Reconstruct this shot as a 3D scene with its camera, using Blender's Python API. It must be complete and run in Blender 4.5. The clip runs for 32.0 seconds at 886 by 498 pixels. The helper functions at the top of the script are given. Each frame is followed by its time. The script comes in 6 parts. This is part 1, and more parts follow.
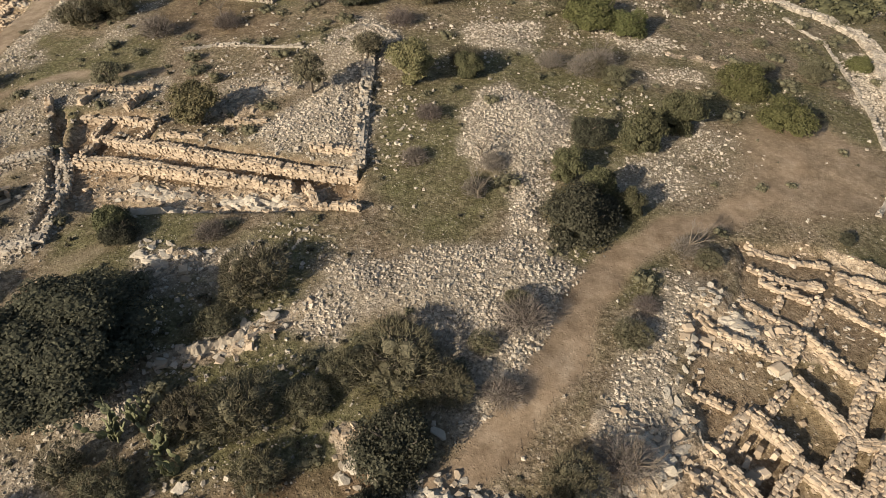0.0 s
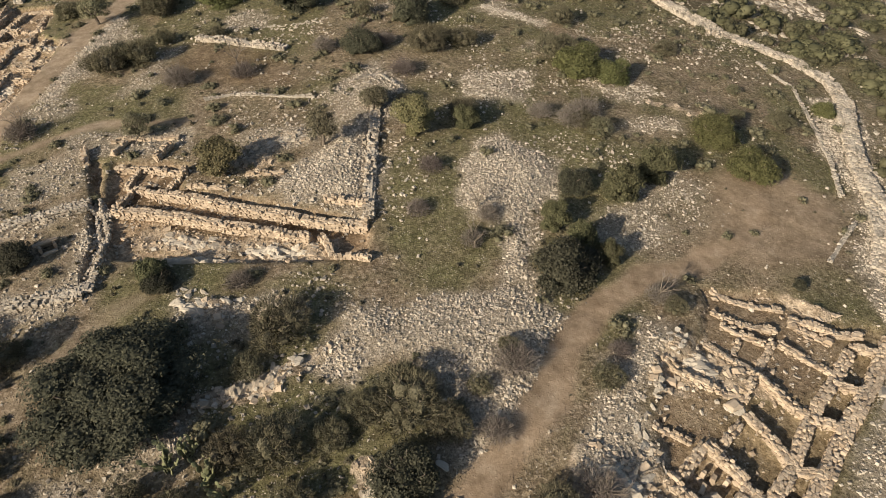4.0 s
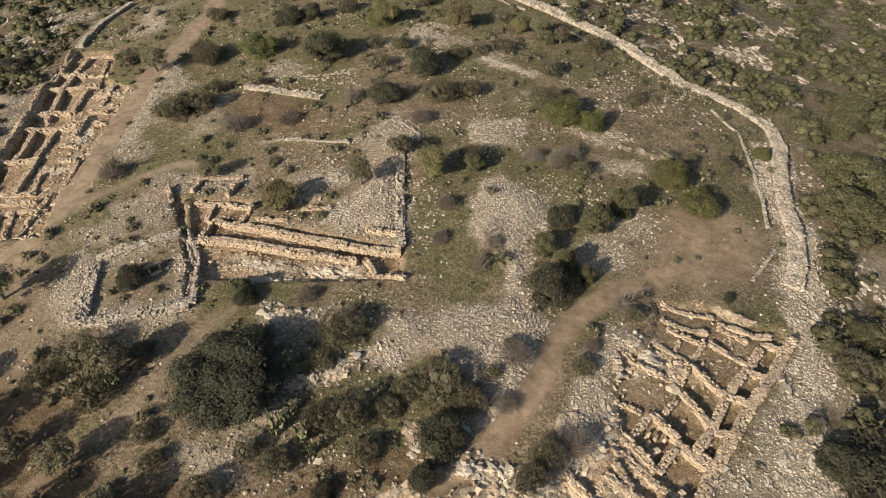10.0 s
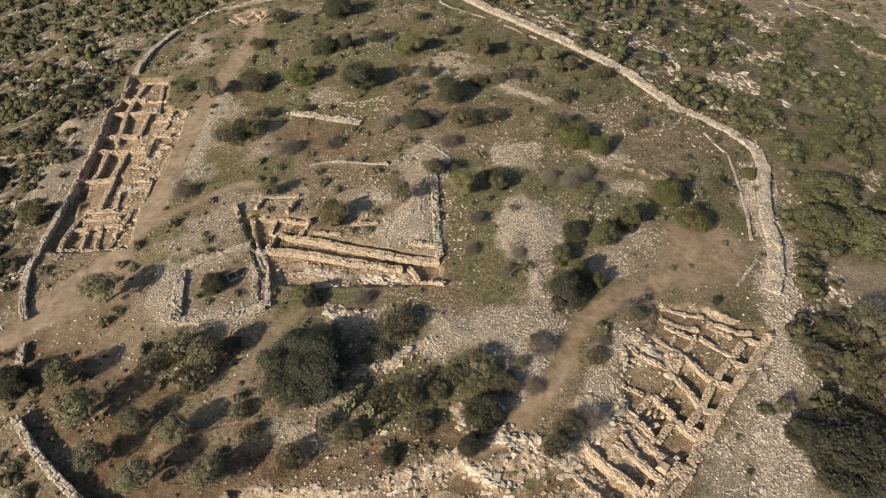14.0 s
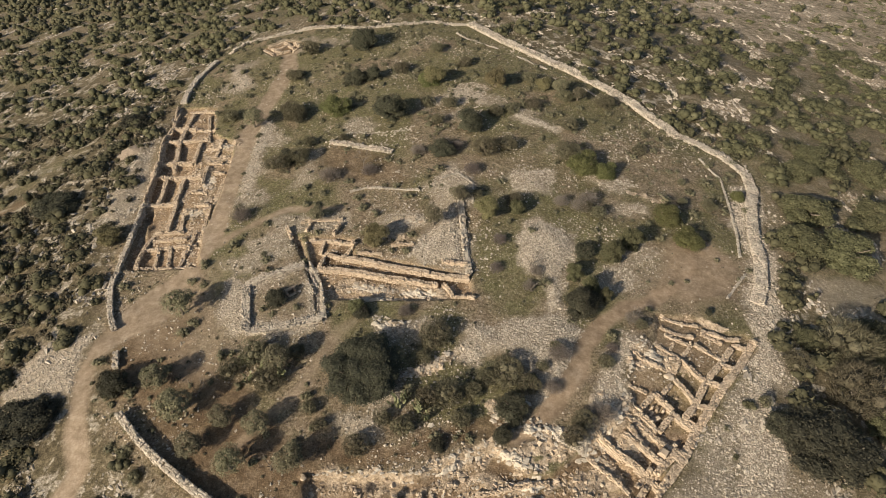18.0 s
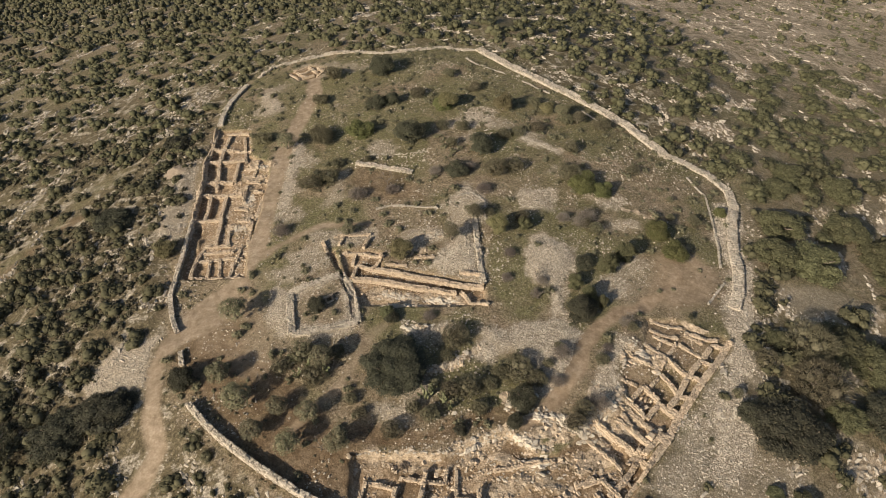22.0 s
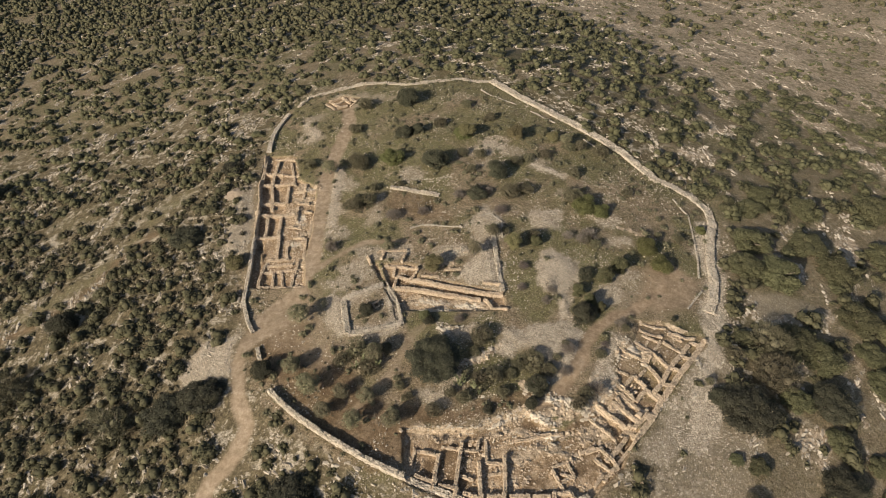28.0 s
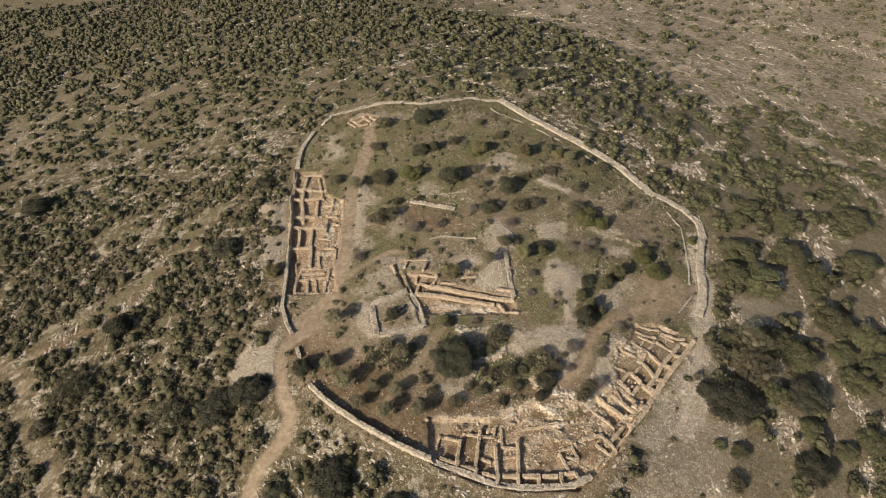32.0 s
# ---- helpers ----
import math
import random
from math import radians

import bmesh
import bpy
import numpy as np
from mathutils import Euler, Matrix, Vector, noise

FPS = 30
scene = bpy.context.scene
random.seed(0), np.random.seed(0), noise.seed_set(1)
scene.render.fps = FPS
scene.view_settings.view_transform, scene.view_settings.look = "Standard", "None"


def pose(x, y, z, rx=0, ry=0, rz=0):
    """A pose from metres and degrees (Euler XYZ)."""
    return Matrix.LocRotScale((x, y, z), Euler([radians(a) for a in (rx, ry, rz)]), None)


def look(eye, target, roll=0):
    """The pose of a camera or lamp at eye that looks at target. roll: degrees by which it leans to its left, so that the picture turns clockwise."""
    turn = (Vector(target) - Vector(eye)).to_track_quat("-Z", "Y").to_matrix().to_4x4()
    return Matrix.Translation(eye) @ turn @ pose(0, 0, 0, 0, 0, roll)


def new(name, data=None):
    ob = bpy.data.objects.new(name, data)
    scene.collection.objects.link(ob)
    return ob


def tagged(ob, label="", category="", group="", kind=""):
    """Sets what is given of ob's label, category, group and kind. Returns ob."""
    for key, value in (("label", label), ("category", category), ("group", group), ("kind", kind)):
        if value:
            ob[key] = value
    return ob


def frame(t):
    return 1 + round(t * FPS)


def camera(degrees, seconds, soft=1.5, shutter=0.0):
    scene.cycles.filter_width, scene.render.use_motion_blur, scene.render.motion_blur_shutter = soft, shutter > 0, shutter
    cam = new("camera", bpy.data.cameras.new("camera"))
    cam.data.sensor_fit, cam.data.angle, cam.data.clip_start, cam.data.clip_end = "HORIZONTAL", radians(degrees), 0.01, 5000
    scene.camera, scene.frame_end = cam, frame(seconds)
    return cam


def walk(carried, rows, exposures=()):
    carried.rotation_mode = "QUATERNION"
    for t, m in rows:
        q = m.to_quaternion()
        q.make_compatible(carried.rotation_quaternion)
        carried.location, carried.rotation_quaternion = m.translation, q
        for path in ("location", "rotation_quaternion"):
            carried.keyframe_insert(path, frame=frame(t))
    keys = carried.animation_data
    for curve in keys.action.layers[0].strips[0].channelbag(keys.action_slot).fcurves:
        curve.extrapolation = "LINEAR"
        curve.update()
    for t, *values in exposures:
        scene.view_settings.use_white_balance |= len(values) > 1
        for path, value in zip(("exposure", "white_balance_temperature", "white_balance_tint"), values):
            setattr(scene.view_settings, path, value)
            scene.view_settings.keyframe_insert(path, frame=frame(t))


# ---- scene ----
cam = camera(70.0, 32.0, soft=0.95)
# seconds, place in metres, turn in degrees
PATH = [
    (0, 13.91, -66.78, 38.70, 47.16, 0.36, -0.33),
    (0.5, 13.93, -66.82, 39.53, 47.16, 0.39, -0.34),
    (1, 13.96, -66.81, 40.52, 47.16, 0.38, -0.37),
    (1.5, 13.91, -66.85, 41.53, 47.13, 0.37, -0.40),
    (2, 13.84, -67.00, 42.71, 47.12, 0.38, -0.42),
    (2.5, 13.74, -67.32, 43.85, 47.10, 0.37, -0.45),
    (3, 13.65, -67.83, 45.10, 47.07, 0.37, -0.50),
    (3.5, 13.57, -68.40, 46.30, 47.02, 0.34, -0.60),
    (5.5, 12.74, -71.99, 51.36, 47.21, -0.22, -0.98),
    (6, 12.50, -73.15, 52.69, 47.26, -0.36, -1.02),
    (6.5, 12.25, -74.21, 54.03, 47.23, -0.39, -1.08),
    (7, 12.02, -75.33, 55.48, 47.18, -0.42, -1.11),
    (7.5, 11.70, -76.39, 56.81, 47.14, -0.47, -1.20),
    (8, 11.34, -77.52, 58.33, 47.08, -0.51, -1.24),
    (8.5, 10.90, -78.56, 59.79, 47.04, -0.54, -1.29),
    (9, 10.31, -79.85, 61.29, 47.04, -0.60, -1.35),
    (9.5, 9.79, -81.00, 62.69, 46.99, -0.62, -1.39),
    (10, 9.25, -82.31, 64.19, 46.98, -0.62, -1.42),
    (10.5, 8.54, -83.61, 65.55, 47.01, -0.70, -1.45),
    (11, 7.77, -85.00, 67.06, 46.99, -0.72, -1.47),
    (11.5, 7.01, -86.23, 68.57, 46.98, -0.70, -1.49),
    (12, 6.17, -87.60, 70.20, 46.97, -0.71, -1.51),
    (12.5, 5.39, -88.89, 71.68, 46.97, -0.72, -1.54),
    (13, 4.55, -90.24, 73.41, 46.95, -0.74, -1.54),
    (13.5, 3.85, -91.55, 74.98, 46.92, -0.73, -1.55),
    (14, 3.12, -92.94, 76.70, 46.92, -0.69, -1.54),
    (14.5, 2.34, -94.20, 78.28, 46.93, -0.69, -1.57),
    (16.5, -1.11, -98.79, 85.40, 46.92, -0.73, -1.67),
    (17, -1.90, -100.04, 87.20, 46.93, -0.68, -1.67),
    (17.5, -2.54, -101.23, 88.83, 46.94, -0.65, -1.68),
    (18, -3.23, -102.57, 90.61, 46.97, -0.62, -1.70),
    (18.5, -3.77, -103.80, 92.33, 46.99, -0.56, -1.69),
    (19, -4.34, -105.24, 94.16, 47.00, -0.55, -1.68),
    (19.5, -4.89, -106.54, 95.95, 46.99, -0.56, -1.70),
    (20, -5.46, -107.97, 97.92, 46.96, -0.57, -1.70),
    (20.5, -6.05, -109.36, 99.72, 46.95, -0.58, -1.74),
    (21, -6.68, -110.86, 101.69, 46.92, -0.60, -1.76),
    (21.5, -7.26, -112.29, 103.51, 46.88, -0.60, -1.77),
    (22, -7.90, -113.88, 105.49, 46.87, -0.62, -1.78),
    (22.5, -8.55, -115.33, 107.34, 46.84, -0.64, -1.80),
    (23, -9.21, -116.91, 109.42, 46.81, -0.64, -1.83),
    (23.5, -9.86, -118.38, 111.34, 46.79, -0.65, -1.84),
    (24, -10.57, -119.98, 113.37, 46.76, -0.66, -1.84),
    (24.5, -11.22, -121.44, 115.30, 46.73, -0.67, -1.86),
    (25, -11.95, -123.05, 117.34, 46.71, -0.65, -1.86),
    (25.5, -12.63, -124.57, 119.28, 46.71, -0.67, -1.86),
    (27.5, -15.72, -130.90, 127.56, 46.61, -0.73, -1.88),
    (28, -16.38, -132.55, 129.69, 46.60, -0.70, -1.88),
    (28.5, -17.07, -134.07, 131.68, 46.58, -0.69, -1.87),
    (29, -17.84, -135.71, 133.87, 46.57, -0.68, -1.86),
    (29.5, -18.53, -137.23, 135.89, 46.56, -0.67, -1.87),
    (30, -19.24, -138.90, 138.09, 46.54, -0.65, -1.85),
    (30.5, -19.96, -140.42, 140.12, 46.52, -0.65, -1.86),
    (31, -20.73, -142.04, 142.34, 46.50, -0.64, -1.85),
    (31.5, -21.40, -143.56, 144.42, 46.50, -0.64, -1.85),
    (32, -22.13, -145.22, 146.66, 46.49, -0.61, -1.86),
]
walk(cam, [(t, pose(x, y, z, a, b, c)) for t, x, y, z, a, b, c in PATH])

# ---------------------------------------------------------------- light
SUN_FROM = 227.0   # compass bearing of the sun from +y, clockwise
SUN_UP = 25.0
scene.view_settings.exposure = 0.52
sky = bpy.data.worlds.new("sky")
scene.world = sky
sky.use_nodes = True
sn = sky.node_tree.nodes
sky_tex = sn.new("ShaderNodeTexSky")
sky_tex.sky_type = "NISHITA"
sky_tex.sun_disc = False
sky_tex.sun_elevation = radians(SUN_UP)
sky_tex.sun_rotation = radians(SUN_FROM)
sky_tex.dust_density = 2.0
sky.node_tree.links.new(sky_tex.outputs[0], sn["Background"].inputs[0])
sn["Background"].inputs[1].default_value = 0.075
sun_data = bpy.data.lights.new("sun", "SUN")
sun_data.energy = 5.0
sun_data.angle = radians(0.6)
sun_data.color = (1.0, 0.875, 0.72)
sun = new("sun", sun_data)
b_, e_ = radians(SUN_FROM), radians(SUN_UP)
sun.matrix_world = look((0, 0, 0), (-math.sin(b_) * math.cos(e_), -math.cos(b_) * math.cos(e_), -math.sin(e_)))
sun.location = (-120, -100, 200)

# ---------------------------------------------------------------- materials


def mat(name):
    m = bpy.data.materials.new(name)
    m.use_nodes = True
    nt = m.node_tree
    bs = nt.nodes["Principled BSDF"]
    bs.inputs["Specular IOR Level"].default_value = 0.25
    return m, nt, bs


def node(nt, kind, **kw):
    n = nt.nodes.new(kind)
    for k, v in kw.items():
        n.inputs[k].default_value = v
    return n


def mapped(nt):
    return nt.nodes.new("ShaderNodeTexCoord").outputs["Object"]


def place_coords(nt):
    return nt.nodes.new("ShaderNodeNewGeometry").outputs["Position"]


def noise_tex(nt, vec, scale, detail=4.0, rough=0.6):
    n = node(nt, "ShaderNodeTexNoise", Scale=scale, Detail=detail, Roughness=rough)
    nt.links.new(vec, n.inputs["Vector"])
    return n.outputs["Fac"]


def ramp(nt, fac, stops):
    r = nt.nodes.new("ShaderNodeValToRGB")
    el = r.color_ramp.elements
    while len(el) < len(stops):
        el.new(0.5)
    for e, (p, col) in zip(el, stops):
        e.position = p
        e.color = (*col, 1) if len(col) == 3 else col
    nt.links.new(fac, r.inputs["Fac"])
    return r.outputs["Color"]


def mix(nt, fac, a, b, blend="MIX"):
    m = nt.nodes.new("ShaderNodeMix")
    m.data_type, m.blend_type = "RGBA", blend
    for val, sock in ((fac, m.inputs[0]), (a, m.inputs[6]), (b, m.inputs[7])):
        if isinstance(val, bpy.types.NodeSocket):
            nt.links.new(val, sock)
        elif isinstance(val, tuple):
            sock.default_value = (*val, 1)
        else:
            sock.default_value = val
    return m.outputs[2]


def calc(nt, op, a, b=0.0, clamp=False):
    m = nt.nodes.new("ShaderNodeMath")
    m.operation, m.use_clamp = op, clamp
    for val, sock in ((a, m.inputs[0]), (b, m.inputs[1])):
        if isinstance(val, bpy.types.NodeSocket):
            nt.links.new(val, sock)
        else:
            sock.default_value = val
    return m.outputs[0]


def bump(nt, bs, height, strength=0.5, dist=0.05):
    b = node(nt, "ShaderNodeBump", Strength=strength, Distance=dist)
    nt.links.new(height, b.inputs["Height"])
    nt.links.new(b.outputs[0], bs.inputs["Normal"])


def limestone(name, light, dark, joined, grey=0.45):
    """Weathered limestone; each stone has a tone of its own."""
    m, nt, bs = mat(name)
    vec = place_coords(nt)
    if joined:
        rnd = nt.nodes.new("ShaderNodeNewGeometry").outputs["Random Per Island"]
    else:
        rnd = nt.nodes.new("ShaderNodeObjectInfo").outputs["Random"]
    grain = noise_tex(nt, vec, 5.0, 6)
    blotch = noise_tex(nt, vec, 0.5, 3)
    mid = tuple((a + b) / 2 for a, b in zip(light, dark))
    tone = ramp(nt, rnd, [(0.0, dark), (0.35, mid), (1.0, light)])
    tone = mix(nt, calc(nt, "MULTIPLY", grain, 0.45), tone, tuple(c * 0.45 for c in dark))
    lichen = ramp(nt, blotch, [(0.5, (0, 0, 0)), (0.7, (1, 1, 1))])
    tone = mix(nt, calc(nt, "MULTIPLY", lichen, grey), tone, (0.17, 0.155, 0.125))
    nt.links.new(tone, bs.inputs["Base Color"])
    bs.inputs["Roughness"].default_value = 0.9
    bump(nt, bs, grain, 0.6, 0.06)
    return m


WARM_L, WARM_D = (0.58, 0.468, 0.338), (0.29, 0.222, 0.15)
GREY_L, GREY_D = (0.5, 0.445, 0.36), (0.24, 0.208, 0.165)
PALE_L, PALE_D = (0.6, 0.525, 0.415), (0.24, 0.203, 0.153)
stone_warm = limestone("warm_limestone", WARM_L, WARM_D, False, 0.22)
stone_warm_fill = limestone("warm_limestone_rubble", WARM_L, WARM_D, True, 0.22)
stone_grey = limestone("grey_limestone", GREY_L, GREY_D, True)
stone_pale = limestone("pale_limestone", PALE_L, PALE_D, True)
stone_cream = limestone("cream_bedrock", (0.58, 0.515, 0.41), (0.36, 0.305, 0.23), False, 0.25)


def plain(name, low, high, scale, rough=0.85):
    """A matt surface whose tone wanders between two colours."""
    m, nt, bs = mat(name)
    fac = noise_tex(nt, place_coords(nt), scale, 6, 0.7)
    nt.links.new(ramp(nt, fac, [(0.35, low), (0.65, high)]), bs.inputs["Base Color"])
    bs.inputs["Roughness"].default_value = rough
    bump(nt, bs, fac, 0.6, 0.08)
    return m


cactus_skin = plain("cactus_skin", (0.09, 0.1, 0.05), (0.2, 0.2, 0.105), 5.0, 0.6)
spoil = plain("sieved_earth", (0.15, 0.115, 0.078), (0.33, 0.27, 0.2), 3.5)


def soil():
    """Ground: stony earth, dry grass, trodden dirt, rubble and dug earth, by the masks on the mesh."""
    m, nt, bs = mat("stony_ground")
    vec = place_coords(nt)

    def mask(name):
        a = nt.nodes.new("ShaderNodeAttribute")
        a.attribute_name = name
        return a.outputs["Fac"]

    fine = noise_tex(nt, vec, 2.2, 8, 0.7)
    mid = noise_tex(nt, vec, 0.35, 6, 0.65)
    broad = noise_tex(nt, vec, 0.05, 4, 0.6)
    earth = ramp(nt, fine, [(0.36, (0.11, 0.083, 0.052)), (0.5, (0.225, 0.174, 0.116)), (0.64, (0.37, 0.3, 0.215))])
    scrub = ramp(nt, fine, [(0.36, (0.08, 0.066, 0.038)), (0.5, (0.18, 0.146, 0.09)), (0.66, (0.31, 0.255, 0.165))])
    cover = ramp(nt, mid, [(0.4, (0, 0, 0)), (0.6, (1, 1, 1))])
    col = mix(nt, cover, earth, scrub)
    grass = ramp(nt, fine, [(0.36, (0.078, 0.075, 0.034)), (0.52, (0.145, 0.135, 0.066)), (0.68, (0.225, 0.2, 0.112))])
    edge = calc(nt, "MULTIPLY", calc(nt, "SUBTRACT", mid, 0.5), 1.6)
    g_fac = calc(nt, "ADD", mask("grass"), calc(nt, "MULTIPLY", edge, mask("grass")), True)
    col = mix(nt, g_fac, col, grass)
    # small stones bedded in the earth
    vor = nt.nodes.new("ShaderNodeTexVoronoi")
    vor.inputs["Scale"].default_value = 3.2
    nt.links.new(vec, vor.inputs["Vector"])
    speck = ramp(nt, vor.outputs["Distance"], [(0.0, (1, 1, 1)), (0.2, (1, 1, 1)), (0.3, (0, 0, 0))])
    some = ramp(nt, noise_tex(nt, vec, 0.8, 5, 0.7), [(0.47, (0, 0, 0)), (0.57, (1, 1, 1))])
    stony = calc(nt, "MULTIPLY", calc(nt, "MULTIPLY", speck, some), calc(nt, "SUBTRACT", 1.0, calc(nt, "MULTIPLY", mask("dirt"), 0.9)), True)
    chips = ramp(nt, noise_tex(nt, vec, 1.3, 3), [(0.3, (0.3, 0.265, 0.21)), (0.7, (0.6, 0.53, 0.43))])
    col = mix(nt, calc(nt, "MULTIPLY", stony, 0.85), col, chips)
    # rough low growth and rock on the slopes outside the wall
    wild = mask("wild")
    brush = ramp(nt, noise_tex(nt, vec, 0.9, 8, 0.72), [(0.36, (0.043, 0.036, 0.021)), (0.5, (0.098, 0.081, 0.047)), (0.64, (0.2, 0.166, 0.106))])
    col = mix(nt, calc(nt, "MULTIPLY", wild, 0.88), col, brush)
    slab = ramp(nt, noise_tex(nt, vec, 0.3, 9, 0.72), [(0.52, (0, 0, 0)), (0.58, (1, 1, 1))])
    col = mix(nt, calc(nt, "MULTIPLY", calc(nt, "MULTIPLY", wild, slab), 0.85), col, ramp(nt, fine, [(0.38, (0.17, 0.145, 0.105)), (0.5, (0.36, 0.315, 0.245)), (0.62, (0.56, 0.5, 0.4))]))
    # bare rock showing in patches
    rock_fac = ramp(nt, calc(nt, "ADD", mask("rock"), edge), [(0.45, (0, 0, 0)), (0.7, (1, 1, 1))])
    rock = ramp(nt, noise_tex(nt, vec, 1.2, 8, 0.75), [(0.36, (0.13, 0.095, 0.06)), (0.46, (0.34, 0.268, 0.185)), (0.64, (0.54, 0.445, 0.33))])
    col = mix(nt, rock_fac, col, rock)
    gravel = ramp(nt, noise_tex(nt, vec, 4.0, 8, 0.75), [(0.36, (0.15, 0.125, 0.09)), (0.5, (0.34, 0.29, 0.22)), (0.64, (0.54, 0.47, 0.37))])
    rub_fac = calc(nt, "ADD", mask("rubble"), calc(nt, "MULTIPLY", edge, mask("rubble")), True)
    col = mix(nt, rub_fac, col, gravel)
    brown = ramp(nt, noise_tex(nt, vec, 0.5, 8, 0.7), [(0.36, (0.105, 0.07, 0.041)), (0.52, (0.17, 0.12, 0.073)), (0.68, (0.255, 0.188, 0.122))])
    dug = ramp(nt, calc(nt, "ADD", calc(nt, "MULTIPLY", mid, 0.5), calc(nt, "MULTIPLY", fine, 0.5)), [(0.4, (0.17, 0.117, 0.07)), (0.5, (0.33, 0.24, 0.152)), (0.6, (0.54, 0.425, 0.295))])
    col = mix(nt, mask("dug"), col, dug)
    b_fac = calc(nt, "ADD", mask("brown"), calc(nt, "MULTIPLY", edge, mask("brown")), True)
    col = mix(nt, b_fac, col, brown)
    dirt = ramp(nt, noise_tex(nt, vec, 0.6, 8, 0.7), [(0.36, (0.2, 0.15, 0.1)), (0.52, (0.282, 0.22, 0.153)), (0.7, (0.378, 0.306, 0.222))])
    red = ramp(nt, noise_tex(nt, vec, 0.6, 8, 0.7), [(0.36, (0.2, 0.138, 0.084)), (0.52, (0.305, 0.218, 0.138)), (0.7, (0.405, 0.305, 0.205))])
    dirt = mix(nt, mask("red_earth"), dirt, red)
    d_fac = calc(nt, "ADD", mask("dirt"), calc(nt, "MULTIPLY", edge, calc(nt, "MULTIPLY", mask("dirt"), 0.5)), True)
    col = mix(nt, d_fac, col, dirt)
    col = mix(nt, 0.3, col, ramp(nt, broad, [(0.3, (0.55, 0.52, 0.45)), (0.7, (1, 1, 1))]), "MULTIPLY")
    # pebbles, clods and dry tufts, a tone for each
    for size, amount in ((5.5, 0.38), (1.6, 0.25)):
        cells = nt.nodes.new("ShaderNodeTexVoronoi")
        cells.inputs["Scale"].default_value = size
        nt.links.new(vec, cells.inputs["Vector"])
        tone = nt.nodes.new("ShaderNodeSeparateColor")
        nt.links.new(cells.outputs["Color"], tone.inputs[0])
        shade = ramp(nt, tone.outputs[0], [(0.0, (0.42, 0.4, 0.36)), (0.6, (1, 1, 1)), (0.8, (1.1, 1.1, 1.1)), (1.0, (1.9, 1.9, 1.85))])
        col = mix(nt, calc(nt, "MULTIPLY", calc(nt, "SUBTRACT", 1.0, calc(nt, "MULTIPLY", mask("dirt"), 0.75)), amount), col, mix(nt, 1.0, col, shade, "MULTIPLY"))
    nt.links.new(col, bs.inputs["Base Color"])
    bs.inputs["Roughness"].default_value = 0.95
    bs.inputs["Specular IOR Level"].default_value = 0.1
    lumps = calc(nt, "MULTIPLY", calc(nt, "ADD", fine, calc(nt, "MULTIPLY", speck, 0.3)), calc(nt, "SUBTRACT", 1.0, calc(nt, "MULTIPLY", mask("dirt"), 0.8)))
    bump(nt, bs, lumps, 1.0, 0.2)
    return m


ground_mat = soil()


def leafage(name, deep, bright, tip):
    m, nt, bs = mat(name)
    geo = nt.nodes.new("ShaderNodeNewGeometry")
    rnd = geo.outputs["Random Per Island"]
    one = nt.nodes.new("ShaderNodeObjectInfo").outputs["Random"]
    col = ramp(nt, rnd, [(0.0, deep), (0.55, bright), (1.0, tip)])
    patch = noise_tex(nt, geo.outputs["Position"], 0.12, 2)
    col = mix(nt, calc(nt, "MULTIPLY", patch, 0.4), col, tuple(c * 1.15 for c in tip))
    hsv = node(nt, "ShaderNodeHueSaturation", Saturation=0.95)
    nt.links.new(calc(nt, "ADD", 0.485, calc(nt, "MULTIPLY", one, 0.03)), hsv.inputs["Hue"])
    nt.links.new(calc(nt, "ADD", 0.8, calc(nt, "MULTIPLY", one, 0.4)), hsv.inputs["Value"])
    nt.links.new(col, hsv.inputs["Color"])
    nt.links.new(hsv.outputs[0], bs.inputs["Base Color"])
    bs.inputs["Roughness"].default_value = 0.75
    bs.inputs["Specular IOR Level"].default_value = 0.12
    return m


leaf_oak = leafage("oak_leaves", (0.024, 0.025, 0.016), (0.046, 0.046, 0.029), (0.08, 0.077, 0.049))
leaf_olive = leafage("olive_leaves", (0.065, 0.061, 0.035), (0.12, 0.111, 0.064), (0.19, 0.172, 0.105))
leaf_scrub = leafage("scrub_leaves", (0.044, 0.04, 0.023), (0.087, 0.079, 0.046), (0.145, 0.129, 0.08))
leaf_mastic = leafage("mastic_leaves", (0.04, 0.041, 0.02), (0.074, 0.074, 0.036), (0.12, 0.116, 0.059))
leaf_green = leafage("green_leaves", (0.045, 0.048, 0.016), (0.083, 0.086, 0.03), (0.13, 0.128, 0.052))
twig = leafage("bare_twigs", (0.085, 0.07, 0.056), (0.13, 0.108, 0.09), (0.19, 0.16, 0.135))
leaf_wood = leafage("maquis_leaves", (0.039, 0.038, 0.02), (0.062, 0.059, 0.031), (0.096, 0.089, 0.048))
leaf_almond = leafage("almond_leaves", (0.07, 0.064, 0.03), (0.125, 0.112, 0.052), (0.19, 0.166, 0.084))


def bark_mat():
    m, nt, bs = mat("grey_bark")
    v = mapped(nt)
    col = ramp(nt, noise_tex(nt, v, 6.0, 6), [(0.3, (0.07, 0.055, 0.04)), (0.7, (0.2, 0.17, 0.13))])
    nt.links.new(col, bs.inputs["Base Color"])
    bs.inputs["Roughness"].default_value = 0.9
    return m


bark = bark_mat()

# ---------------------------------------------------------------- numbers of the land
CX, CY, AX, AY = 2.0, 28.0, 76.0, 98.0


